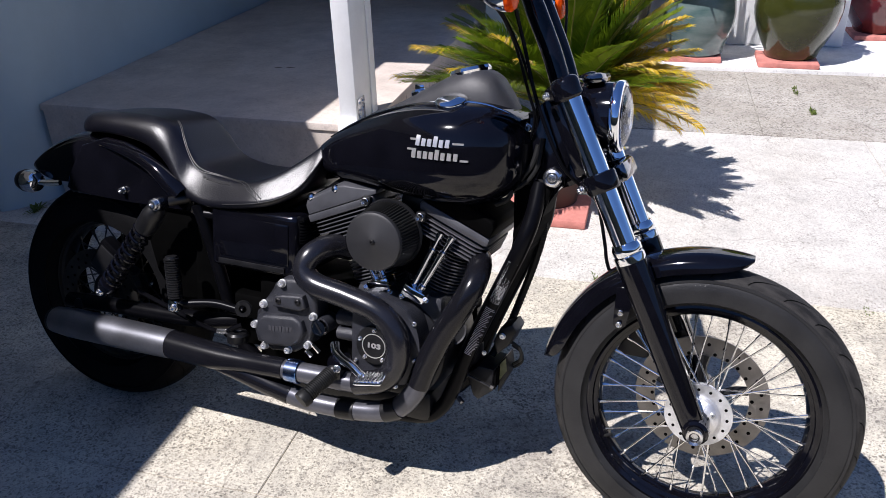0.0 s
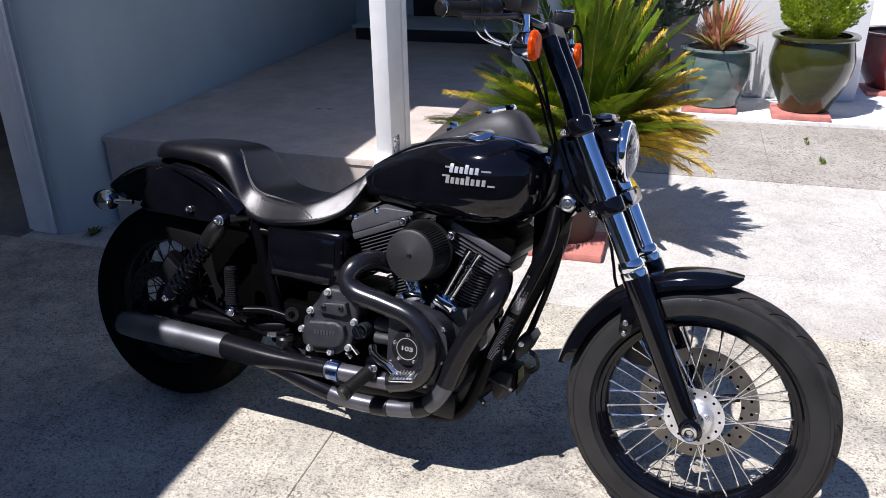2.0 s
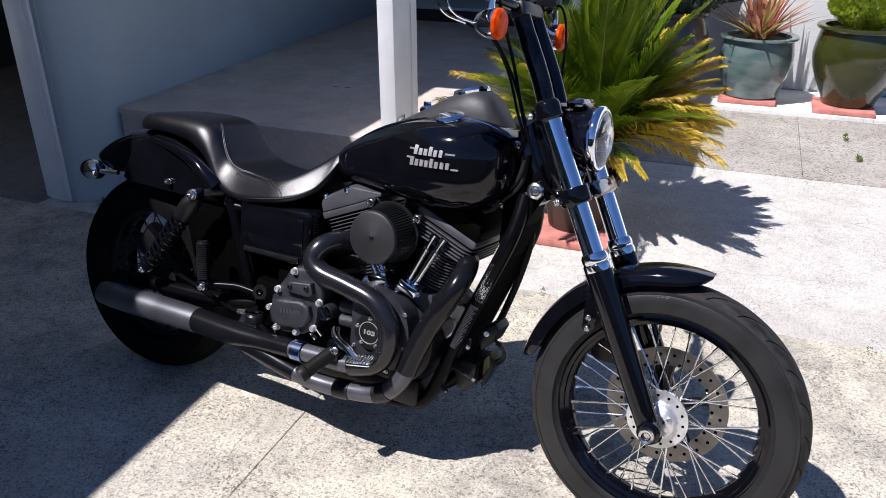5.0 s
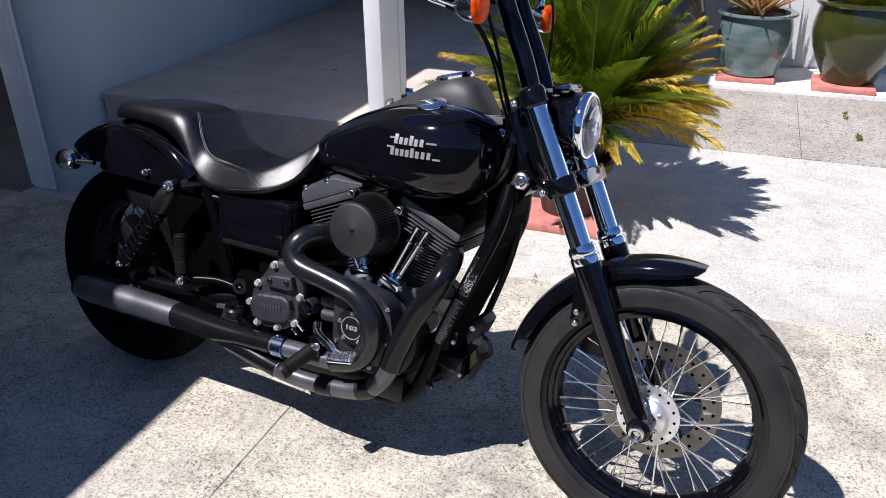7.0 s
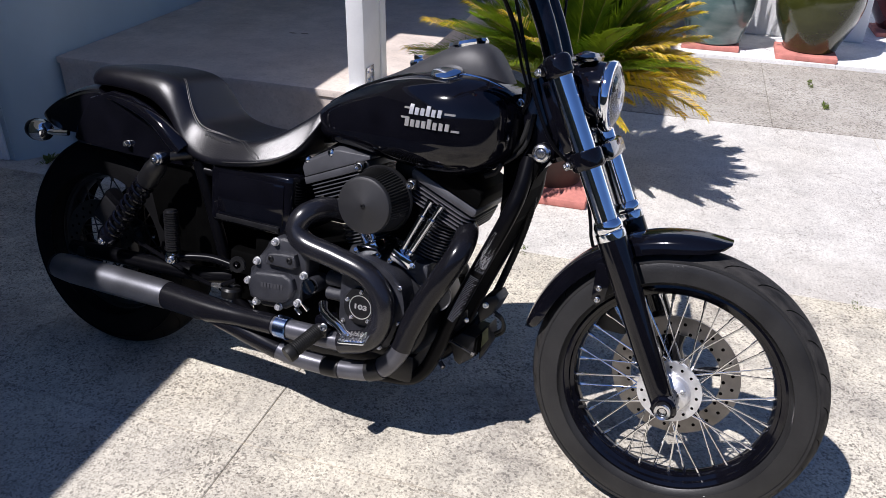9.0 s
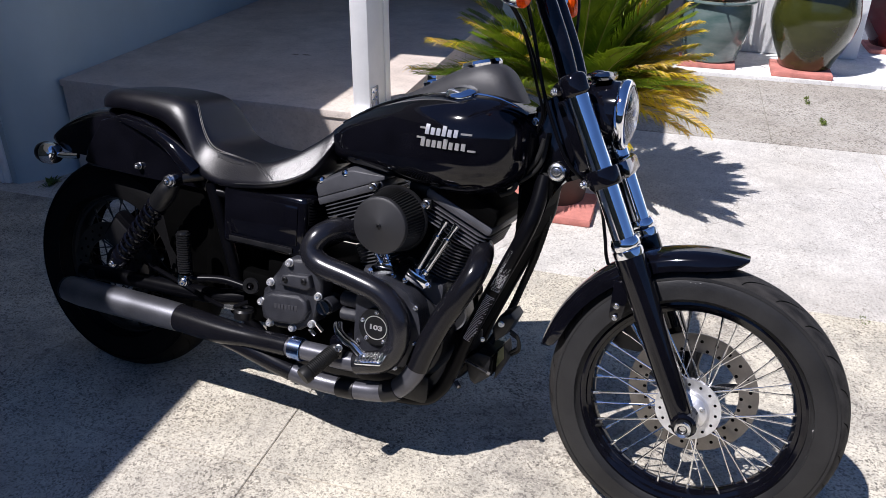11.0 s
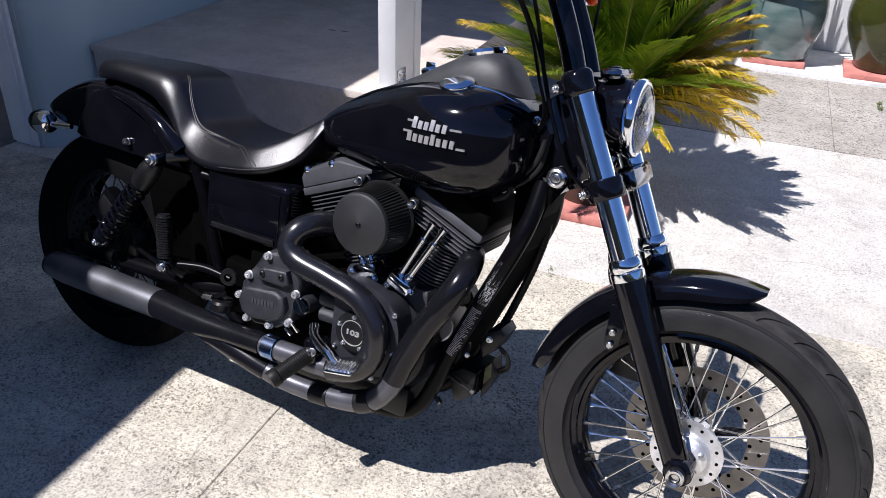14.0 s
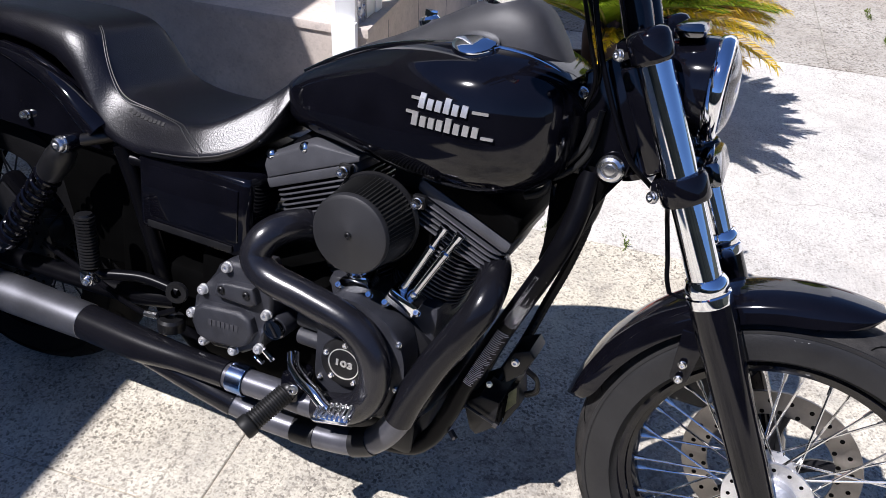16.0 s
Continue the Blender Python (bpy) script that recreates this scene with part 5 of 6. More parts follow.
pts = spline([(1.232, -0.085, 0.632), (1.201, -0.085, 0.554), (1.157, -0.085, 0.440), (1.122, -0.085, 0.340)], 30)
axis = (pts[60] - pts[0]).normalized()
right = V(0, -1, 0)
ahead = right.cross(axis).normalized()
if ahead.x < 0:
    ahead = -ahead
for lo, hi, rows, lens_, along in ((2, 38, 11, (0.010, 0.030), True), (42, 76, 40, (0.010, 0.024), False)):
    bm = B()
    if along:
        for k in range(rows):
            a = radians(-22 + 78 * k / (rows - 1))
            t = lo
            while t < hi:
                n2 = rnd.randint(2, 7)
                seg = [pts[min(q, len(pts) - 1)] + (right * math.cos(a) + ahead * math.sin(a)) * 0.0188 for q in range(t, min(hi, t + n2) + 1)]
                tube(bm, seg, 0.0005, 4)
                t += n2 + rnd.randint(1, 3)
    else:
        for k in range(rows):
            c = pts[lo + (hi - lo) * k // rows]
            a0, a1 = -22, rnd.uniform(20, 56)
            tube(bm, [c + (right * math.cos(radians(a0 + (a1 - a0) * q / 6)) + ahead * math.sin(radians(a0 + (a1 - a0) * q / 6))) * 0.0188 for q in range(7)], 0.0006, 4)
    tagged(part("sticker_print", bm, LABEL_WHITE, main_frame, "rows of pale sticker print too small to read"), "", "", "", "stuff")
part("neck_gusset", plate(B(), [(1.214, 0.790), (1.216, 0.735), (1.214, 0.675), (1.209, 0.634), (1.230, 0.622), (1.251, 0.640), (1.262, 0.672), (1.272, 0.704), (1.289, 0.768), (1.298, 0.80)], 0.090, SIDE_AT(0.035), 0.012, 3), SHADE_BLACK, main_frame, "broad black frame gusset", 50)
part("cable_hook", tube(B(), spline([(1.176, -0.080, 0.748), (1.199, -0.082, 0.760), (1.209, -0.082, 0.777), (1.198, -0.078, 0.793)], 6), 0.006, 10), GRIP_RUBBER, main_frame)
part("frame_web", loft(B(), [[(x, y, z), (x + 0.016, y, z + 0.004), (x + 0.016, -y, z + 0.004), (x, -y, z)] for x, y, z in ((1.262, -0.034, 0.775), (1.262, -0.055, 0.72), (1.252, -0.072, 0.68), (1.238, -0.078, 0.645), (1.180, -0.078, 0.504), (1.133, -0.078, 0.385), (1.106, -0.078, 0.31))]), GROOVE, main_frame)
conduit = spline([(1.262, 0.04, 0.70), (1.258, 0.055, 0.66), (1.240, 0.066, 0.58), (1.214, 0.07, 0.49), (1.195, 0.05, 0.42), (1.170, 0.0, 0.35)], 16)
part("ribbed_conduit", tube(B(), conduit, [0.0098 if i % 2 else 0.0088 for i in range(len(conduit))], 10), GRIP_RUBBER, main_frame, "ribbed black wiring conduit", 20)
reg = part("regulator", plate(B(), [(1.126, 0.317), (1.157, 0.344), (1.195, 0.342), (1.194, 0.284), (1.161, 0.255), (1.146, 0.264)], 0.110, SIDE_AT(0.05), 0.006), SATIN_BLACK, bike, "finned black voltage regulator")
for i in range(8):
    part("fin", box(B(), (1.1935, -0.052 + i * 0.013, 0.288), (1.200, -0.048 + i * 0.013, 0.338), 0.001), GROOVE, reg)
part("mount_rod", cyl(B(), (1.128, -0.070, 0.322), (1.200, -0.070, 0.300), 0.0032, None, 8), SATIN_BLACK, reg)
for p, q in (((1.128, -0.070, 0.322), (1.137, -0.070, 0.319)), ((1.193, -0.070, 0.3022), (1.201, -0.070, 0.2998))):
    part("nut", cyl(B(), p, q, 0.007, None, 6), DARK_STEEL, reg)
part("cooling_plate", plate(B(), [(1.197, 0.345), (1.214, 0.368), (1.224, 0.323), (1.197, 0.262)], 0.050, SIDE_AT(0.03), 0.003), SATIN_BLACK, reg)
part("rating_label", plate(B(), [(1.1985, 0.342), (1.212, 0.360), (1.217, 0.328), (1.200, 0.300)], 0.0008, SIDE_AT(-0.0205)), LABEL_OLIVE, reg, "faded olive rating label")
brk = part("regulator_bracket", plate(B(), [(1.181, 0.405), (1.196, 0.440), (1.226, 0.456), (1.238, 0.441), (1.222, 0.401), (1.193, 0.372)], 0.070, SIDE_AT(0.03), 0.007), SATIN_BLACK, bike)
bolt((1.205, -0.0402, 0.424), (0, -1, 0), brk, 0.007, 0.007)
bolt((1.176, -0.085, 0.392), (0.2, -1, 0), brk, 0.005, 0.006)
for dy, dz in ((0.0, 0.0), (0.012, -0.012)):
    part("regulator_wire", tube(B(), spline([(1.222, -0.02 + dy, 0.405 + dz), (1.244, -0.02 + dy, 0.392 + dz), (1.246, -0.01 + dy, 0.362 + dz), (1.226, 0.0 + dy, 0.340 + dz)], 6), 0.0042, 8), GRIP_RUBBER, reg)
part("drain_bolt", cyl(B(), (1.118, -0.082, 0.262), (1.132, -0.088, 0.252), 0.0065, None, 6), DARK_STEEL, reg)
part("horn", lathe(B(), [(0, 0), (0.03, 0), (0.036, 0.01), (0.034, 0.022), (0.02, 0.03), (0, 0.032)], (1.12, -0.03, 0.37), (1, -0.2, 0), 24), SATIN_BLACK, bike)
part("oil_filter", lathe(B(), [(0, 0), (0.036, 0), (0.038, 0.006), (0.038, 0.050), (0.033, 0.057), (0.030, 0.054), (0.008, 0.052), (0, 0.054)], (1.048, -0.025, 0.418), (0.75, -0.66, 0), 28), FILTER_GREY, bike, "grey spin-on oil filter")
part("sensor_cap", lathe(B(), [(0, 0), (0.012, 0), (0.014, 0.006), (0.014, 0.022), (0.018, 0.024), (0.018, 0.036), (0.012, 0.041), (0, 0.042)], (1.112, -0.035, 0.492), (0.70, -0.60, 0.40), 18), GRIP_RUBBER, bike)
part("side_stand", tube(B(), spline([(0.98, 0.10, 0.20), (0.965, 0.18, 0.13), (0.93, 0.245, 0.066), (0.90, 0.252, 0.062)], 5), 0.010, 10), GLOSS_BLACK, bike)

# ---- engine ----
engine = part("crankcase", lathe(B(), [(0, -0.115), (0.10, -0.115), (0.128, -0.105), (0.14, -0.08), (0.14, 0.08), (0.128, 0.11), (0, 0.12)], (0.955, 0, 0.365), (0, 1, 0), 44), SATIN_BLACK, bike, "black crankcase")
part("case_top", box(B(), (0.84, -0.10, 0.42), (1.07, 0.10, 0.515), 0.02), WRINKLE_BLACK, engine)
part("oil_pan", box(B(), (0.60, -0.11, 0.185), (1.06, 0.11, 0.27), 0.02), SATIN_BLACK, engine)
# added filler block, closes a bright gap behind the gearbox with near-black
part("swingarm_pivot", box(B(), (0.44, -0.105, 0.285), (0.60, 0.105, 0.43), 0.02), SHADE_BLACK, engine)
part("gearbox", box(B(), (0.57, -0.12, 0.25), (0.86, 0.12, 0.50), 0.025), SHADE_BLACK, engine)
part("primary_cover", box(B(), (0.55, 0.115, 0.26), (1.08, 0.20, 0.47), 0.06, None, 4), SATIN_BLACK, engine)
SIDE = pose(0, 0, 0, 90, 0, 0)


def side(y):
    """Outlines in x, z raised to the right from y."""
    return Matrix.Translation((0, y, 0)) @ SIDE


CAMO = [(0.872, 0.455), (0.876, 0.492), (0.905, 0.515), (0.965, 0.512), (1.02, 0.48), (1.045, 0.42), (1.040, 0.35), (1.0, 0.298), (0.945, 0.282), (0.895, 0.298), (0.875, 0.335), (0.872, 0.39)]
cam_cover = part("cam_cover", plate(B(), [(p.x, p.y) for p in spline([V(x, z, 0) for x, z in CAMO + CAMO[:1]], 4)[:-1]], 0.062, side(-0.108), 0.008, 3), WRINKLE_BLACK, engine, "black wrinkle-finish cam cover")
tc = V(0.935, -0.170, 0.395)
timer = part("timer_cover", lathe(B(), [(0, 0), (0.047, 0), (0.048, 0.006), (0.046, 0.010), (0.031, 0.0105), (0.0305, 0.0115), (0.0290, 0.0115), (0.0285, 0.0105), (0, 0.0105)], tc, (0, -1, 0), 44), SATIN_BLACK, engine, "round black points cover")
part("cover_ring", lathe(B(), [(0.0285, 0.0105), (0.0305, 0.0105), (0.0305, 0.0122), (0.0285, 0.0122)], tc, (0, -1, 0), 44, True), BADGE, timer)
for k in range(5):
    a = 2 * math.pi * k / 5 + radians(90)
    bolt(tc + V(0.0385 * math.cos(a), -0.0102, 0.0385 * math.sin(a)), (0, -1, 0), timer, 0.0050, 0.005)
fc = bpy.data.curves.new("numeral", "FONT")
fc.body, fc.size, fc.extrude, fc.align_x, fc.align_y = "103", 0.026, 0.0008, "CENTER", "CENTER"
fc.offset = 0.0009
fo = bpy.data.objects.new("numeral", fc)
scene.collection.objects.link(fo)
me = bpy.data.meshes.new_from_object(fo.evaluated_get(bpy.context.evaluated_depsgraph_get()))
scene.collection.objects.unlink(fo)
bpy.data.objects.remove(fo)
me.materials.append(BADGE)
num = new("numerals", me)
num.parent = timer
num.matrix_basis = Matrix.Translation(tc + V(0, -0.0118, 0)) @ pose(0, 0, 0, 90, 0, 0) @ Matrix.Diagonal((0.98, 0.62, 1, 1))
tagged(num, "raised silver numerals")
for x, z in ((0.884, 0.492), (0.884, 0.345), (0.915, 0.303), (1.03, 0.465), (0.99, 0.300), (1.035, 0.375)):
    bolt((x, -0.170, z), (0, -1, 0), cam_cover, 0.0055, 0.006)
for x, z, r in ((0.850, 0.432, 0.019), (0.850, 0.392, 0.017)):
    part("oil_line", cyl(B(), (x - 0.03, -0.135, z), (x + 0.03, -0.140, z + 0.004), r, None, 20), WRINKLE_BLACK, engine)

TRANS = [(0.597, 0.372), (0.606, 0.42), (0.648, 0.452), (0.658, 0.500), (0.684, 0.519), (0.752, 0.525), (0.780, 0.482), (0.777, 0.43), (0.762, 0.362), (0.716, 0.330), (0.650, 0.322), (0.606, 0.340)]
trans = part("transmission_cover", plate(B(), TRANS, 0.058, side(-0.118), 0.012, 3), WRINKLE_BLACK, engine, "black wrinkle-finish gearbox side cover")
part("raised_panel", plate(B(), [(0.614, 0.378), (0.621, 0.408), (0.640, 0.422), (0.720, 0.432), (0.743, 0.422), (0.752, 0.396), (0.739, 0.366), (0.714, 0.352), (0.654, 0.344), (0.626, 0.352)], 0.020, side(-0.1755), 0.009, 3), WRINKLE_BLACK, trans)
part("upper_panel", plate(B(), [(0.664, 0.448), (0.670, 0.474), (0.690, 0.482), (0.748, 0.488), (0.757, 0.458), (0.742, 0.448)], 0.018, side(-0.1755), 0.006, 3), WRINKLE_BLACK, trans)
bm = B()
for i in range(7):
    box(bm, (0.656 + i * 0.0098, -0.1968, 0.386 + i * 0.001), (0.663 + i * 0.0098, -0.1948, 0.398 + i * 0.001))
part("embossed_mark", bm, CAST_BLACK, trans, "small embossed dark marks")
for x, z in ((0.630, 0.444), (0.683, 0.506), (0.746, 0.512), (0.770, 0.436), (0.756, 0.360), (0.632, 0.334), (0.700, 0.336), (0.604, 0.386)):
    bolt((x, -0.174, z), (0, -1, 0), trans, 0.0092, 0.013, CAST_ALUMINIUM)
for x, z in ((0.682, 0.466), (0.736, 0.472)):
    bolt((x, -0.1932, z), (0, -1, 0), trans, 0.0072, 0.005, SATIN_BLACK)
plug = part("oil_plug", lathe(B(), [(0, 0), (0.020, 0), (0.021, 0.006), (0.019, 0.010), (0.017, 0.010), (0.0165, 0.008), (0, 0.008)], (0.786, -0.172, 0.411), (0, -1, 0), 28), SHADED_CHROME, engine, "chrome slotted oil plug")
part("slot", box(B(), (-0.0145, -0.002, -0.0022), (0.0145, 0.002, 0.0022), 0.0006, Matrix.Translation((0.786, -0.1805, 0.411)) @ Matrix.Rotation(radians(55), 4, "Y")), SATIN_BLACK, plug)
part("plug_boss", cyl(B(), (0.786, -0.10, 0.411), (0.786, -0.171, 0.411), 0.024, 0.022, 24), WRINKLE_BLACK, engine)
dip = part("dipstick", lathe(B(), [(0, 0), (0.027, 0), (0.028, 0.02), (0.024, 0.026), (0.012, 0.027), (0.010, 0.022), (0, 0.022)], (0.543, -0.165, 0.322), (0, 0, 1), 24), SATIN_BLACK, engine)
part("coupling", lathe(B(), [(0.010, 0), (0.019, 0.0), (0.022, 0.006), (0.020, 0.012), (0.010, 0.012)], (0.578, -0.185, 0.425), (0.3, -1, 0.1), 20), SATIN_BLACK, engine)
for p, q in (((0.792, -0.185, 0.352), (0.775, -0.190, 0.372)), ((0.768, -0.18, 0.335), (0.755, -0.185, 0.350))):
    part("linkage_rod", cyl(B(), p, q, 0.006, None, 10), CHROME, engine)


def cylinder_unit(base, tilt, name):
    """One finned cylinder with its head and rocker box, leaned by tilt degrees, built along z."""
    m = Matrix.Translation(base) @ Matrix.Rotation(radians(tilt), 4, "Y")
    barrel = part(name, lathe(B(), [(0, 0.10), (0.060, 0.10), (0.060, 0.325), (0, 0.325)], (0, 0, 0), (0, 0, 1), 32), SATIN_BLACK, bike, "black finned cylinder", 35, m)

    def fin(hx, hy, c, z, t=0.0028):
        out = []
        for sx, sy, a0 in ((1, 1, 0), (-1, 1, 90), (-1, -1, 180), (1, -1, 270)):
            for k in range(5):
                a = radians(a0 + k * 22.5)
                out.append((sx * (hx - c) + c * math.cos(a), sy * (hy - c) + c * math.sin(a)))
        bm = B()
        plate(bm, out, t, None, 0.0008, 1)
        return bm
    f = part("fin", fin(0.069, 0.080, 0.064, 0), ROCKER, barrel, "", 35, Matrix.Translation((0, 0, 0.112)))
    for k in range(1, 15 if tilt < 0 else 18):
        again("fin", f.data, barrel, Matrix.Translation((0, 0, 0.112 + k * 0.0088)))
    h = part("head_fin", fin(0.092, 0.106, 0.03, 0, 0.0026), ROCKER, barrel, "", 35, Matrix.Translation((0, 0, 0.245 if tilt < 0 else 0.2732)))
    for k in range(1, 8) if tilt < 0 else range(4, 8):
        again("head_fin", h.data, barrel, Matrix.Translation((0, 0, 0.245 + k * 0.0094)))
    part("head", box(B(), (-0.07, -0.085, 0.24 if tilt < 0 else 0.272), (0.07, 0.085, 0.318), 0.008), SATIN_BLACK, barrel)
    rb = part("rocker_box", box(B(), (-0.094, -0.106, 0.3185), (0.094, 0.106, 0.338 if tilt < 0 else 0.346), 0.004 if tilt < 0 else 0.012), ROCKER, barrel, "black rocker box with a bevelled cover")
    k = -1 if tilt > 0 else 1
    z0 = 0.0 if tilt < 0 else 0.008
    prof = [(-0.091, 0.3385), (-0.090, 0.366), (-0.080, 0.380), (0.015, 0.389), (0.030, 0.386), (0.108, 0.348), (0.106, 0.3385)]
    loops = []
    for y, sc in ((-0.106, 0.0), (-0.104, 0.35), (-0.086, 1.0), (0.086, 1.0), (0.104, 0.35), (0.106, 0.0)):
        loops.append([(k * x * (0.985 + 0.015 * sc), y, 0.3385 + z0 + (z - 0.3385) * (0.80 + 0.20 * sc)) for x, z in prof])
    bm = B()
    loft(bm, loops)
    bmesh.ops.bevel(bm, geom=list(bm.edges), offset=0.0022, segments=2, affect="EDGES", profile=0.5)
    # the front cover is a shaded, near-black copy of the rear one
    part("rocker_cover", bm, ROCKER if tilt < 0 else SHADE_BLACK, barrel)
    for x in (-0.071, 0.002) if tilt < 0 else ():
        part("cover_bolt", lathe(B(), [(0.0105, 0), (0.0105, 0.007), (0.009, 0.011), (0.0055, 0.0135), (0, 0.0142)], (k * x, -0.0955, 0.374), (0, -0.75, 0.66), 16), CHROME, barrel)
    return barrel


cylinder_unit(V(0.925, 0, 0.388), -22.5, "rear_cylinder")
cylinder_unit(V(0.960, 0, 0.388), 22.5, "front_cylinder")

# added black plate, stands in for the shade over the front barrel's fins
part("intake_shade_plate", plate(B(), [(0.955, 0.700), (1.020, 0.704), (1.050, 0.668), (1.030, 0.610), (1.004, 0.552), (0.955, 0.560)], 0.050, SIDE_AT(-0.045), 0.010, 2), SHADE_BLACK, engine)
part("ignition_coil", box(B(), (0.93, -0.055, 0.66), (1.03, 0.055, 0.745), 0.015), SATIN_BLACK, engine)
part("induction_module", cyl(B(), (0.943, -0.10, 0.64), (0.943, 0.08, 0.64), 0.05, 0.045, 24), SATIN_BLACK, engine)

# pushrod tubes and lifter blocks
for tops, foot, nm in ((((1.064, 0.674), (1.092, 0.668)), (1.012, 0.525), "front"), (((0.834, 0.648), (0.868, 0.665)), (0.920, 0.530), "rear")):
    blk = part("lifter_block", box(B(), (-0.03, -0.03, -0.016), (0.03, 0.016, 0.014), 0.006, Matrix.Translation((foot[0], -0.112, foot[1])) @ Matrix.Rotation(radians(22 if nm == "front" else -22), 4, "Y")), CHROME, engine, "chrome lifter block")
    for i, (x, z) in enumerate(tops):
        p, q = V(foot[0] + (i - 0.5) * 0.022, -0.122, foot[1] + 0.008), V(x, -0.116, z)
        d = (q - p).normalized()
        ln = (q - p).length
        part("pushrod_tube", lathe(B(), [(0, 0), (0.010, 0), (0.010, 0.012), (0.0072, 0.015), (0.0078, ln * 0.66), (0.0092, ln * 0.67), (0.0092, ln * 0.72), (0.0060, ln * 0.74), (0.0060, ln * 0.90), (0.0085, ln * 0.91), (0.0085, ln), (0, ln)], p, d, 18), PUSHROD_STEEL, engine, "chrome pushrod tube")
    for dx in (-0.03, 0.03):
        bolt((foot[0] + dx, -0.135, foot[1] - 0.012), (0, -0.8, 0.6), engine, 0.006, 0.010, CHROME)

# air cleaner
ac = V(0.937, -0.118, 0.655)
air = part("air_cleaner", lathe(B(), [(0, 0.094), (0.004, 0.092), (0.060, 0.093), (0.066, 0.090), (0.0685, 0.084), (0.068, 0.080), (0, 0.080)], ac, (0, -1, 0), 56), AIR_BLACK, bike, "round black wrinkle-finish air cleaner")
core = part("filter_core", lathe(B(), [(0, 0.081), (0.066, 0.081), (0.074, 0.004), (0, 0.004)], ac, (0, -1, 0), 56), GRIP_RUBBER, air)
n = 66
bm = B()
rings = []
for r0, r1, h in ((0.0655, 0.0685, 0.081), (0.0735, 0.0768, 0.006)):
    rings.append([ac + V((r1 if i % 2 else r0) * math.cos(math.pi * i / n), -h, (r1 if i % 2 else r0) * math.sin(math.pi * i / n)) for i in range(2 * n)])
loft(bm, rings, False)
part("filter_pleats", bm, GRIP_RUBBER, air, "pleated black filter element", 10)
part("back_plate", lathe(B(), [(0, -0.006), (0.080, -0.006), (0.082, 0.0), (0.079, 0.0055), (0, 0.0055)], ac, (0, -1, 0), 48), SATIN_BLACK, air)
bolt(ac + V(0, -0.0925, 0), (0, -1, 0), air, 0.0055, 0.004, SATIN_BLACK)
part("intake", cyl(B(), ac + V(0, 0.06, -0.01), ac + V(0, 0.0, 0), 0.035, 0.04, 24), SATIN_BLACK, air)
for x, z in ((0.872, 0.722), (1.012, 0.704)):
    bolt((x, -0.122, z), (0, -1, 0), air, 0.0088, 0.013)
    part("mount_arm", box(B(), (x - 0.012, -0.12, z - 0.012), (x + 0.012, -0.105, z + 0.012), 0.004), SATIN_BLACK, air)

# ---- exhaust ----
RP = spline([(0.815, -0.080, 0.590), (0.790, -0.130, 0.604), (0.763, -0.174, 0.590), (0.753, -0.192, 0.554), (0.785, -0.197, 0.527), (0.87, -0.198, 0.511), (0.955, -0.198, 0.488), (0.998, -0.198, 0.440), (1.003, -0.198, 0.380),
             (0.972, -0.198, 0.326), (0.90, -0.198, 0.300)], 8)
part("rear_heat_shield", tube(B(), RP, 0.0285, 26), PIPE_BLACK, bike, "satin black exhaust heat shield sweeping past the engine")
UP = spline([(0.96, -0.196, 0.318), (0.90, -0.197, 0.300), (0.82, -0.198, 0.298), (0.74, -0.199, 0.295), (0.60, -0.20, 0.290), (0.48, -0.20, 0.286)], 6)
part("rear_exhaust_pipe", tube(B(), UP, 0.0245, 22), PIPE_GREY, bike)
part("upper_shield", tube(B(), spline([(0.705, -0.199, 0.294), (0.60, -0.20, 0.290), (0.50, -0.20, 0.286), (0.358, -0.20, 0.290)], 5), [0.027] * 6 + [0.0285, 0.030, 0.0315, 0.033, 0.0345, 0.0355, 0.036, 0.0365, 0.0368, 0.037], 24), FRONT_SHIELD, bike)
part("band_clamp", lathe(B(), [(0.0275, 0), (0.0295, 0.001), (0.0295, 0.034), (0.0275, 0.035)], (0.715, -0.199, 0.2945), (1, 0, 0.02), 28), BLUED, bike, "heat-blued steel pipe clamp")
FPIPE = [(1.118, -0.030, 0.622), (1.150, -0.085, 0.607), (1.156, -0.140, 0.572), (1.132, -0.160, 0.516), (1.095, -0.164, 0.445), (1.062, -0.166, 0.365), (1.035, -0.168, 0.290), (0.985, -0.170, 0.238), (0.89, -0.172, 0.216), (0.76, -0.176, 0.212), (0.66, -0.186, 0.234), (0.55, -0.195, 0.265), (0.46, -0.198, 0.285)]
part("front_exhaust_pipe", tube(B(), spline(FPIPE, 8), 0.0255, 24), PIPE_GREY, bike, "grey front exhaust pipe under the engine")
part("front_heat_shield", tube(B(), spline(FPIPE, 8)[5:46], 0.0285, 26), FRONT_SHIELD, bike, "satin black heat shield on the front pipe")
# painted shadows of peg and pedal, as black rings round the pipe
for i0, i1 in ((54, 59), (64, 68)):
    part("pipe_shadow", tube(B(), spline(FPIPE, 8)[i0:i1], 0.0275, 24), SATIN_BLACK, bike)
part("lower_shield", tube(B(), spline(FPIPE, 8)[76:], 0.0275, 24), FRONT_SHIELD, bike)
muf = part("muffler", lathe(B(), [(0.03, -0.40), (0.033, -0.40), (0.036, -0.395), (0.0405, -0.34), (0.0405, -0.18), (0.039, -0.06), (0.0375, 0.0), (0.035, 0.002), (0.03, 0.0)], (0.362, -0.20, 0.290), (1, 0, 0.015), 40), SILENCER_GREY, bike, "satin grey turn-out silencer")
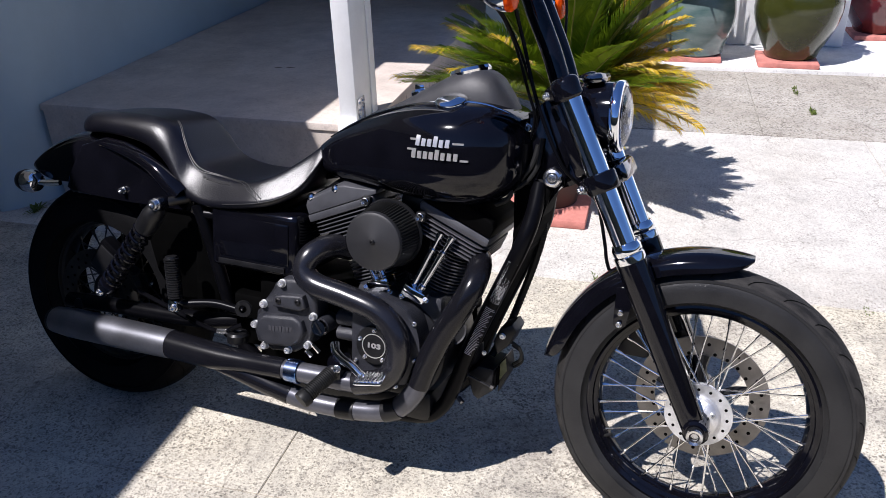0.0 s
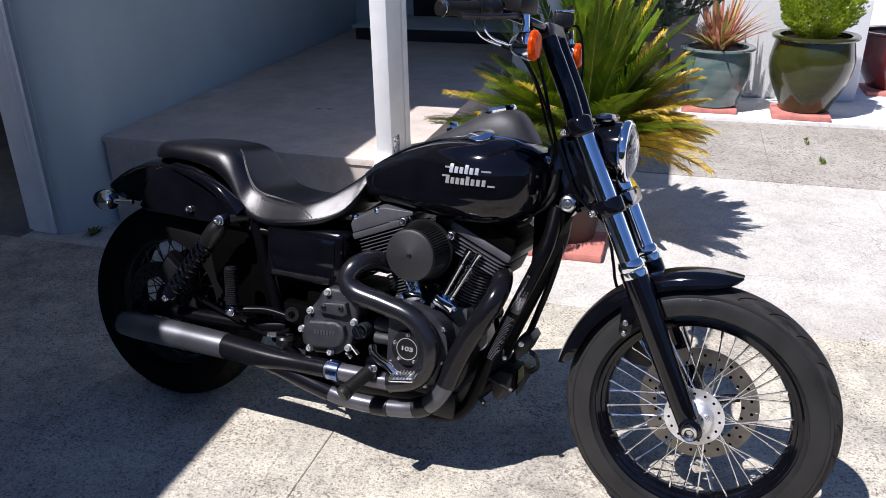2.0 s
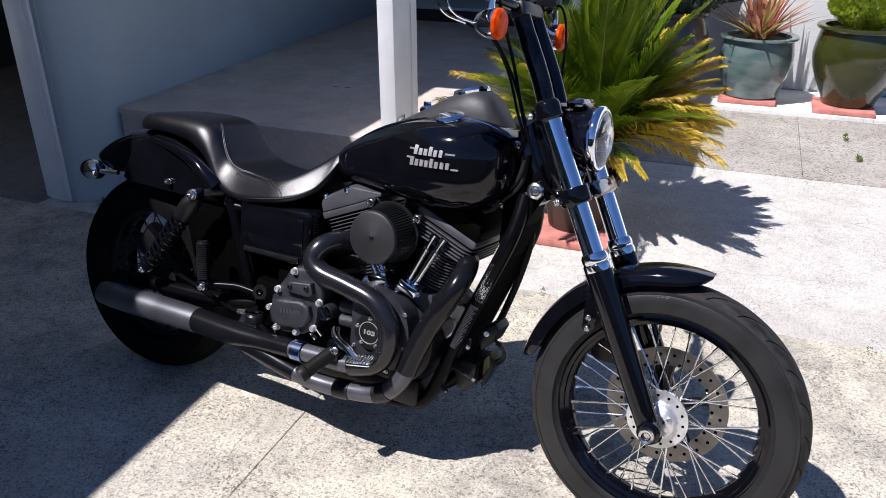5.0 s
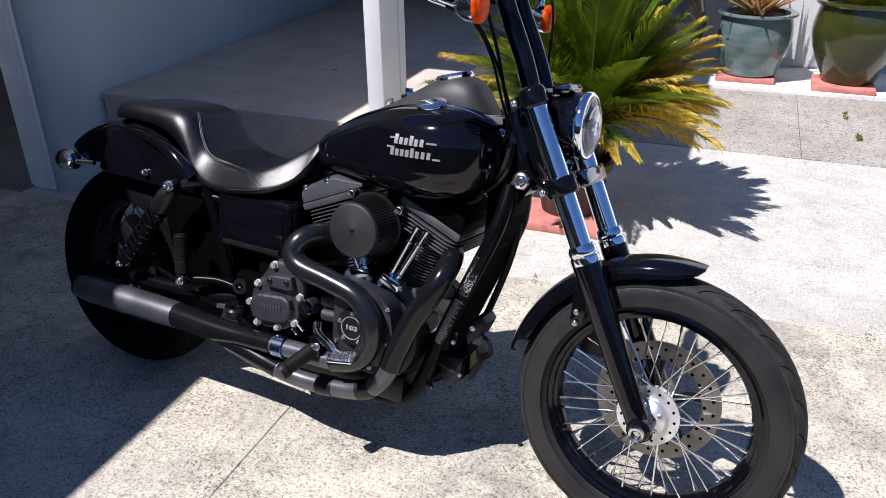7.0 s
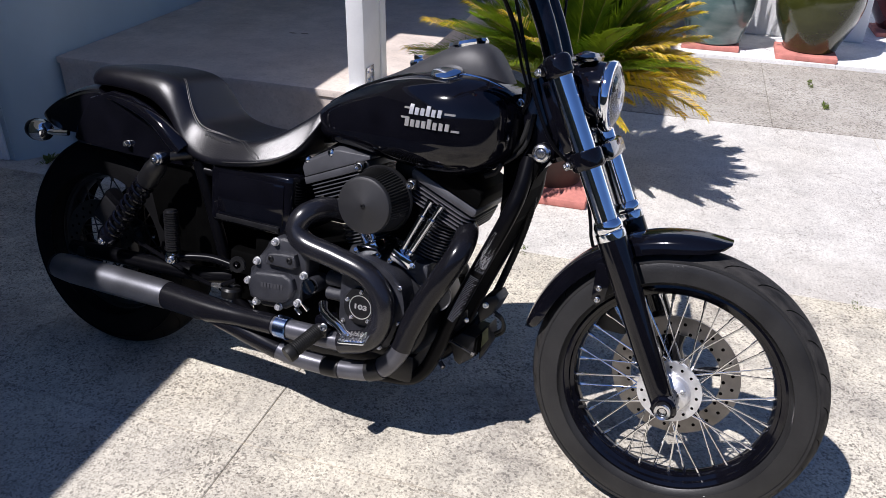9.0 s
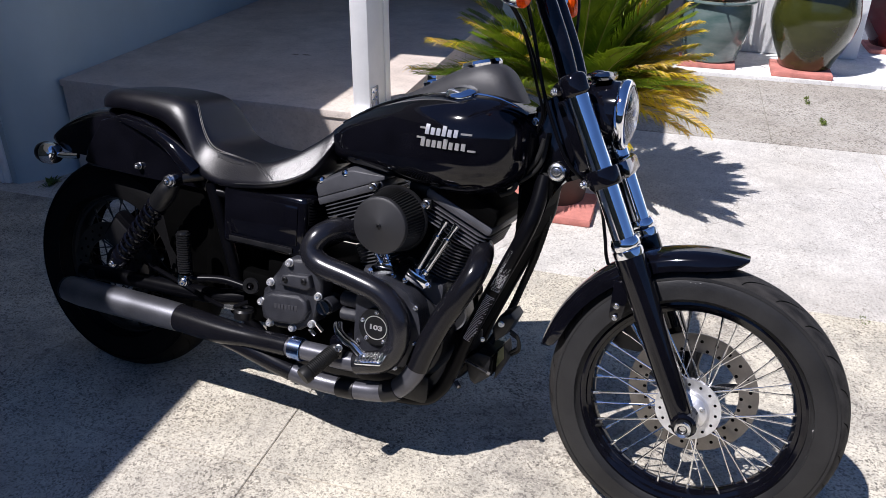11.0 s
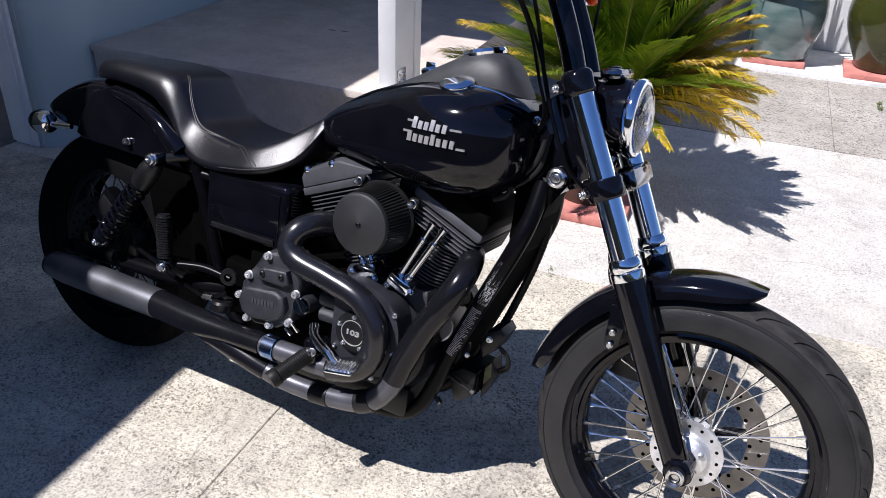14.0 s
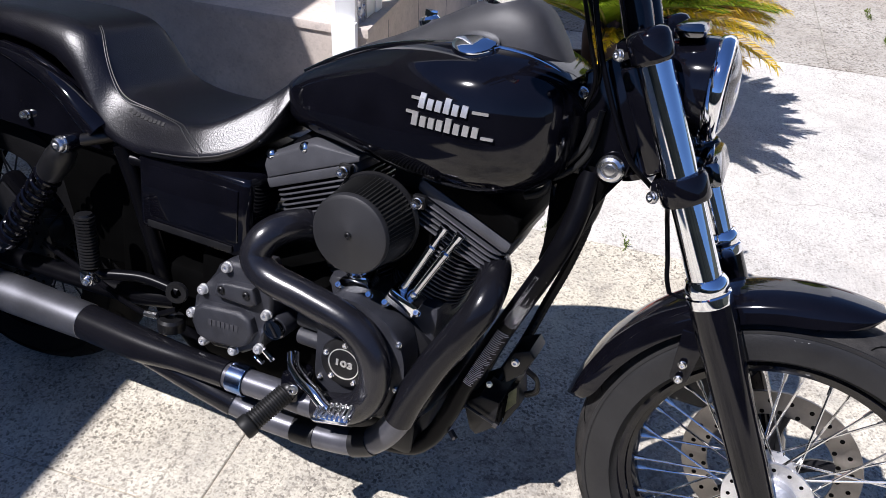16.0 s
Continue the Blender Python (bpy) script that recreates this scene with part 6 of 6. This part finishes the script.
part("end_cap", lathe(B(), [(0.0, -0.36), (0.022, -0.36), (0.024, -0.412), (0.033, -0.408), (0.0335, -0.396), (0.030, -0.385), (0, -0.385)], (0.362, -0.20, 0.290), (1, 0, 0.015), 32), SATIN_BLACK, muf)

# ---- foot controls ----
peg = part("footpeg", lathe(B(), [(0, 0)] + [q for i in range(15) for q in ((0.0166, 0.004 + i * 0.0050), (0.0190, 0.0048 + i * 0.0050), (0.0190, 0.0076 + i * 0.0050), (0.0166, 0.0084 + i * 0.0050))] + [(0.0200, 0.0805), (0.0212, 0.083), (0.0212, 0.097), (0.0195, 0.101), (0, 0.1015)], (0.850, -0.222, 0.328), (-0.37, -0.79, -0.485), 24), GRIP_RUBBER, bike, "black ribbed rubber rider footpeg")
part("peg_sleeve", lathe(B(), [(0, -0.014), (0.015, -0.014), (0.017, -0.010), (0.017, 0.000), (0.015, 0.003), (0, 0.003)], (0.850, -0.222, 0.328), (-0.37, -0.79, -0.485), 24), SATIN_BLACK, peg)
part("peg_mount", box(B(), (0.832, -0.224, 0.306), (0.872, -0.165, 0.362), 0.010), GLOSS_BLACK, peg)
bolt((0.862, -0.224, 0.338), (0.2, -0.95, 0.2), peg, 0.0085, 0.010)
pedal = part("brake_pedal", tube(B(), spline([(0.834, -0.184, 0.380), (0.850, -0.204, 0.369), (0.880, -0.224, 0.364), (0.910, -0.238, 0.361), (0.935, -0.248, 0.351), (0.953, -0.252, 0.346)], 6), [0.0125 - 0.0001 * i for i in range(31)], 14), CHROME, bike, "chrome brake pedal arm")
pm = Matrix.Translation((0.963, -0.258, 0.350)) @ pose(0, 0, 0, 12, -8, 8)
pad = part("pad", box(B(), (-0.034, -0.021, -0.007), (0.034, 0.021, 0.004), 0.006, pm), CHROME, pedal, "ribbed chrome pedal pad")
for i in range(7):
    part("rib", box(B(), (-0.029 + i * 0.009, -0.018, 0.0042), (-0.0245 + i * 0.009, 0.018, 0.0075), 0.001, pm), ALUMINIUM, pedal)
pp2 = part("passenger_peg", lathe(B(), [(0, 0)] + [q for i in range(17) for q in ((0.0160, 0.002 + i * 0.0062), (0.0190, 0.0032 + i * 0.0062), (0.0190, 0.0060 + i * 0.0062), (0.0160, 0.0072 + i * 0.0062))] + [(0.0150, 0.111), (0, 0.113)], (0.384, -0.205, 0.422), (-0.10, 0.02, 1), 24), SATIN_BLACK, bike, "folded ribbed rubber passenger peg")
part("clevis", box(B(), (0.370, -0.222, 0.390), (0.400, -0.192, 0.422), 0.006), CHROME, pp2, "chrome peg clevis")
bolt((0.392, -0.222, 0.404), (0.3, -1, 0), pp2, 0.009, 0.01)
part("peg_bracket", tube(B(), spline([(0.385, -0.19, 0.402), (0.43, -0.175, 0.408), (0.48, -0.16, 0.41), (0.55, -0.15, 0.40)], 5), 0.011, 12), FRAME_BLACK, pp2)
part("rear_brake_hose", tube(B(), spline([(0.56, -0.17, 0.372), (0.50, -0.178, 0.345), (0.43, -0.175, 0.352), (0.38, -0.165, 0.36), (0.20, -0.15, 0.40)], 5), 0.006, 8), FRAME_BLACK, bike)
part("hose_fitting", cyl(B(), (0.495, -0.182, 0.347), (0.525, -0.182, 0.352), 0.0075, None, 10), ALUMINIUM, bike)

# ---- rear end ----
for y in (-0.192, 0.192):
    p, q = V(0.140, y, 0.398), V(0.338, y, 0.662)
    d = (q - p).normalized()
    ln = (q - p).length
    sh = part("shock_absorber", lathe(B(), [(0, 0.02), (0.012, 0.02), (0.012, ln * 0.70), (0.024, ln * 0.71), (0.027, ln * 0.74), (0.028, ln * 0.86), (0.024, ln * 0.93), (0.016, ln * 0.97), (0, ln * 0.98)], p, d, 28), SATIN_BLACK, bike, "black shock absorber with coil spring")
    side_v = d.cross(V(0, 1, 0)).normalized()
    coil = [p + d * (0.03 + (ln * 0.73 - 0.03) * i / 170) + 0.0235 * (math.cos(i * 0.34) * side_v + math.sin(i * 0.34) * V(0, 1, 0)) for i in range(171)]
    part("coil_spring", tube(B(), coil, 0.0048, 8), GLOSS_BLACK, sh)
    part("lower_seat", lathe(B(), [(0, 0.012), (0.026, 0.012), (0.028, 0.02), (0.028, 0.03), (0.02, 0.034), (0, 0.034)], p, d, 24), GLOSS_BLACK, sh)
    s = -1 if y < 0 else 1
    for c in (p, q):
        part("eyelet", lathe(B(), [(0, -0.016), (0.017, -0.016), (0.018, -0.012), (0.018, 0.012), (0.017, 0.016), (0, 0.016)], c, (0, 1, 0), 20), GLOSS_BLACK, sh)
    bolt(q + V(0, s * 0.016, 0), (0, s, 0), sh, 0.014, 0.016)
    bolt(p + V(0, s * 0.016, 0), (0, s, 0), sh, 0.0095, 0.010)
    part("shock_stud", cyl(B(), (0.338, y, 0.662), (0.375, y * 0.66, 0.668), 0.012, None, 14), DARK_STEEL, sh)
    part("swingarm", tube(B(), spline([(0.52, y * 0.62, 0.36), (0.40, y * 0.70, 0.345), (0.18, y * 0.74, 0.338), (-0.04, y * 0.74, 0.325)], 4), [0.022] * 13, 14), FRAME_BLACK, bike)
part("rear_axle", lathe(B(), [(0, -0.165), (0.016, -0.165), (0.018, -0.155), (0.018, 0.16), (0, 0.16)], RAX, (0, 1, 0), 20), SATIN_BLACK, bike)
cal = part("rear_caliper", box(B(), (-0.04, -0.135, -0.055), (0.05, -0.092, 0.05), 0.014, Matrix.Translation((0.085, 0.0, 0.462)) @ Matrix.Rotation(radians(35), 4, "Y")), FRAME_BLACK, bike)
part("caliper_face", box(B(), (-0.026, -0.142, -0.040), (0.034, -0.1355, 0.034), 0.004, Matrix.Translation((0.085, 0.0, 0.462)) @ Matrix.Rotation(radians(35), 4, "Y")), SATIN_BLACK, cal)
bb = part("battery_box", box(B(), (0.452, -0.148, 0.508), (0.705, 0.148, 0.668), 0.016, None, 3), GLOSS_BLACK, bike, "gloss black battery box side cover")
part("side_panel", box(B(), (0.482, -0.1508, 0.542), (0.682, -0.1470, 0.644), 0.0018, None, 2), GLOSS_BLACK, bb)
part("panel_ledge", box(B(), (0.478, -0.1525, 0.520), (0.672, -0.1485, 0.534), 0.002), SATIN_BLACK, bb)
# added black block and plate, darken the space ahead of the rear tyre
part("filler_block", box(B(), (0.375, -0.115, 0.36), (0.451, 0.115, 0.665), 0.01), SHADE_BLACK, bike)
part("filler_plate", plate(B(), [(0.215, 0.640), (0.45, 0.655), (0.452, 0.40), (0.30, 0.385), (0.25, 0.45), (0.222, 0.54)], 0.006, side(-0.105), 0.002), SHADE_BLACK, bike)
for s in (-1, 1):
    c = V(-0.185, s * 0.118, 0.645)
    ind = part("indicator", lathe(B(), [(0, -0.040), (0.012, -0.038), (0.026, -0.026), (0.031, -0.010), (0.0325, 0.012), (0.026, 0.028), (0.012, 0.036), (0, 0.037)], c, (1, 0, 0), 30), CHROME, bike, "chrome bullet rear turn signal")
    part("lens", lathe(B(), [(0.0315, -0.008), (0.0325, -0.012), (0.026, -0.030), (0.012, -0.041), (0, -0.042)], c, (1, 0, 0), 30), SATIN_BLACK, ind, "dark smoked lens")
    part("stalk", tube(B(), [c + V(0.025, 0, 0), c + V(0.055, s * -0.006, 0.0), c + V(0.095, s * -0.016, 0.004)], 0.0085, 12), CHROME, ind)
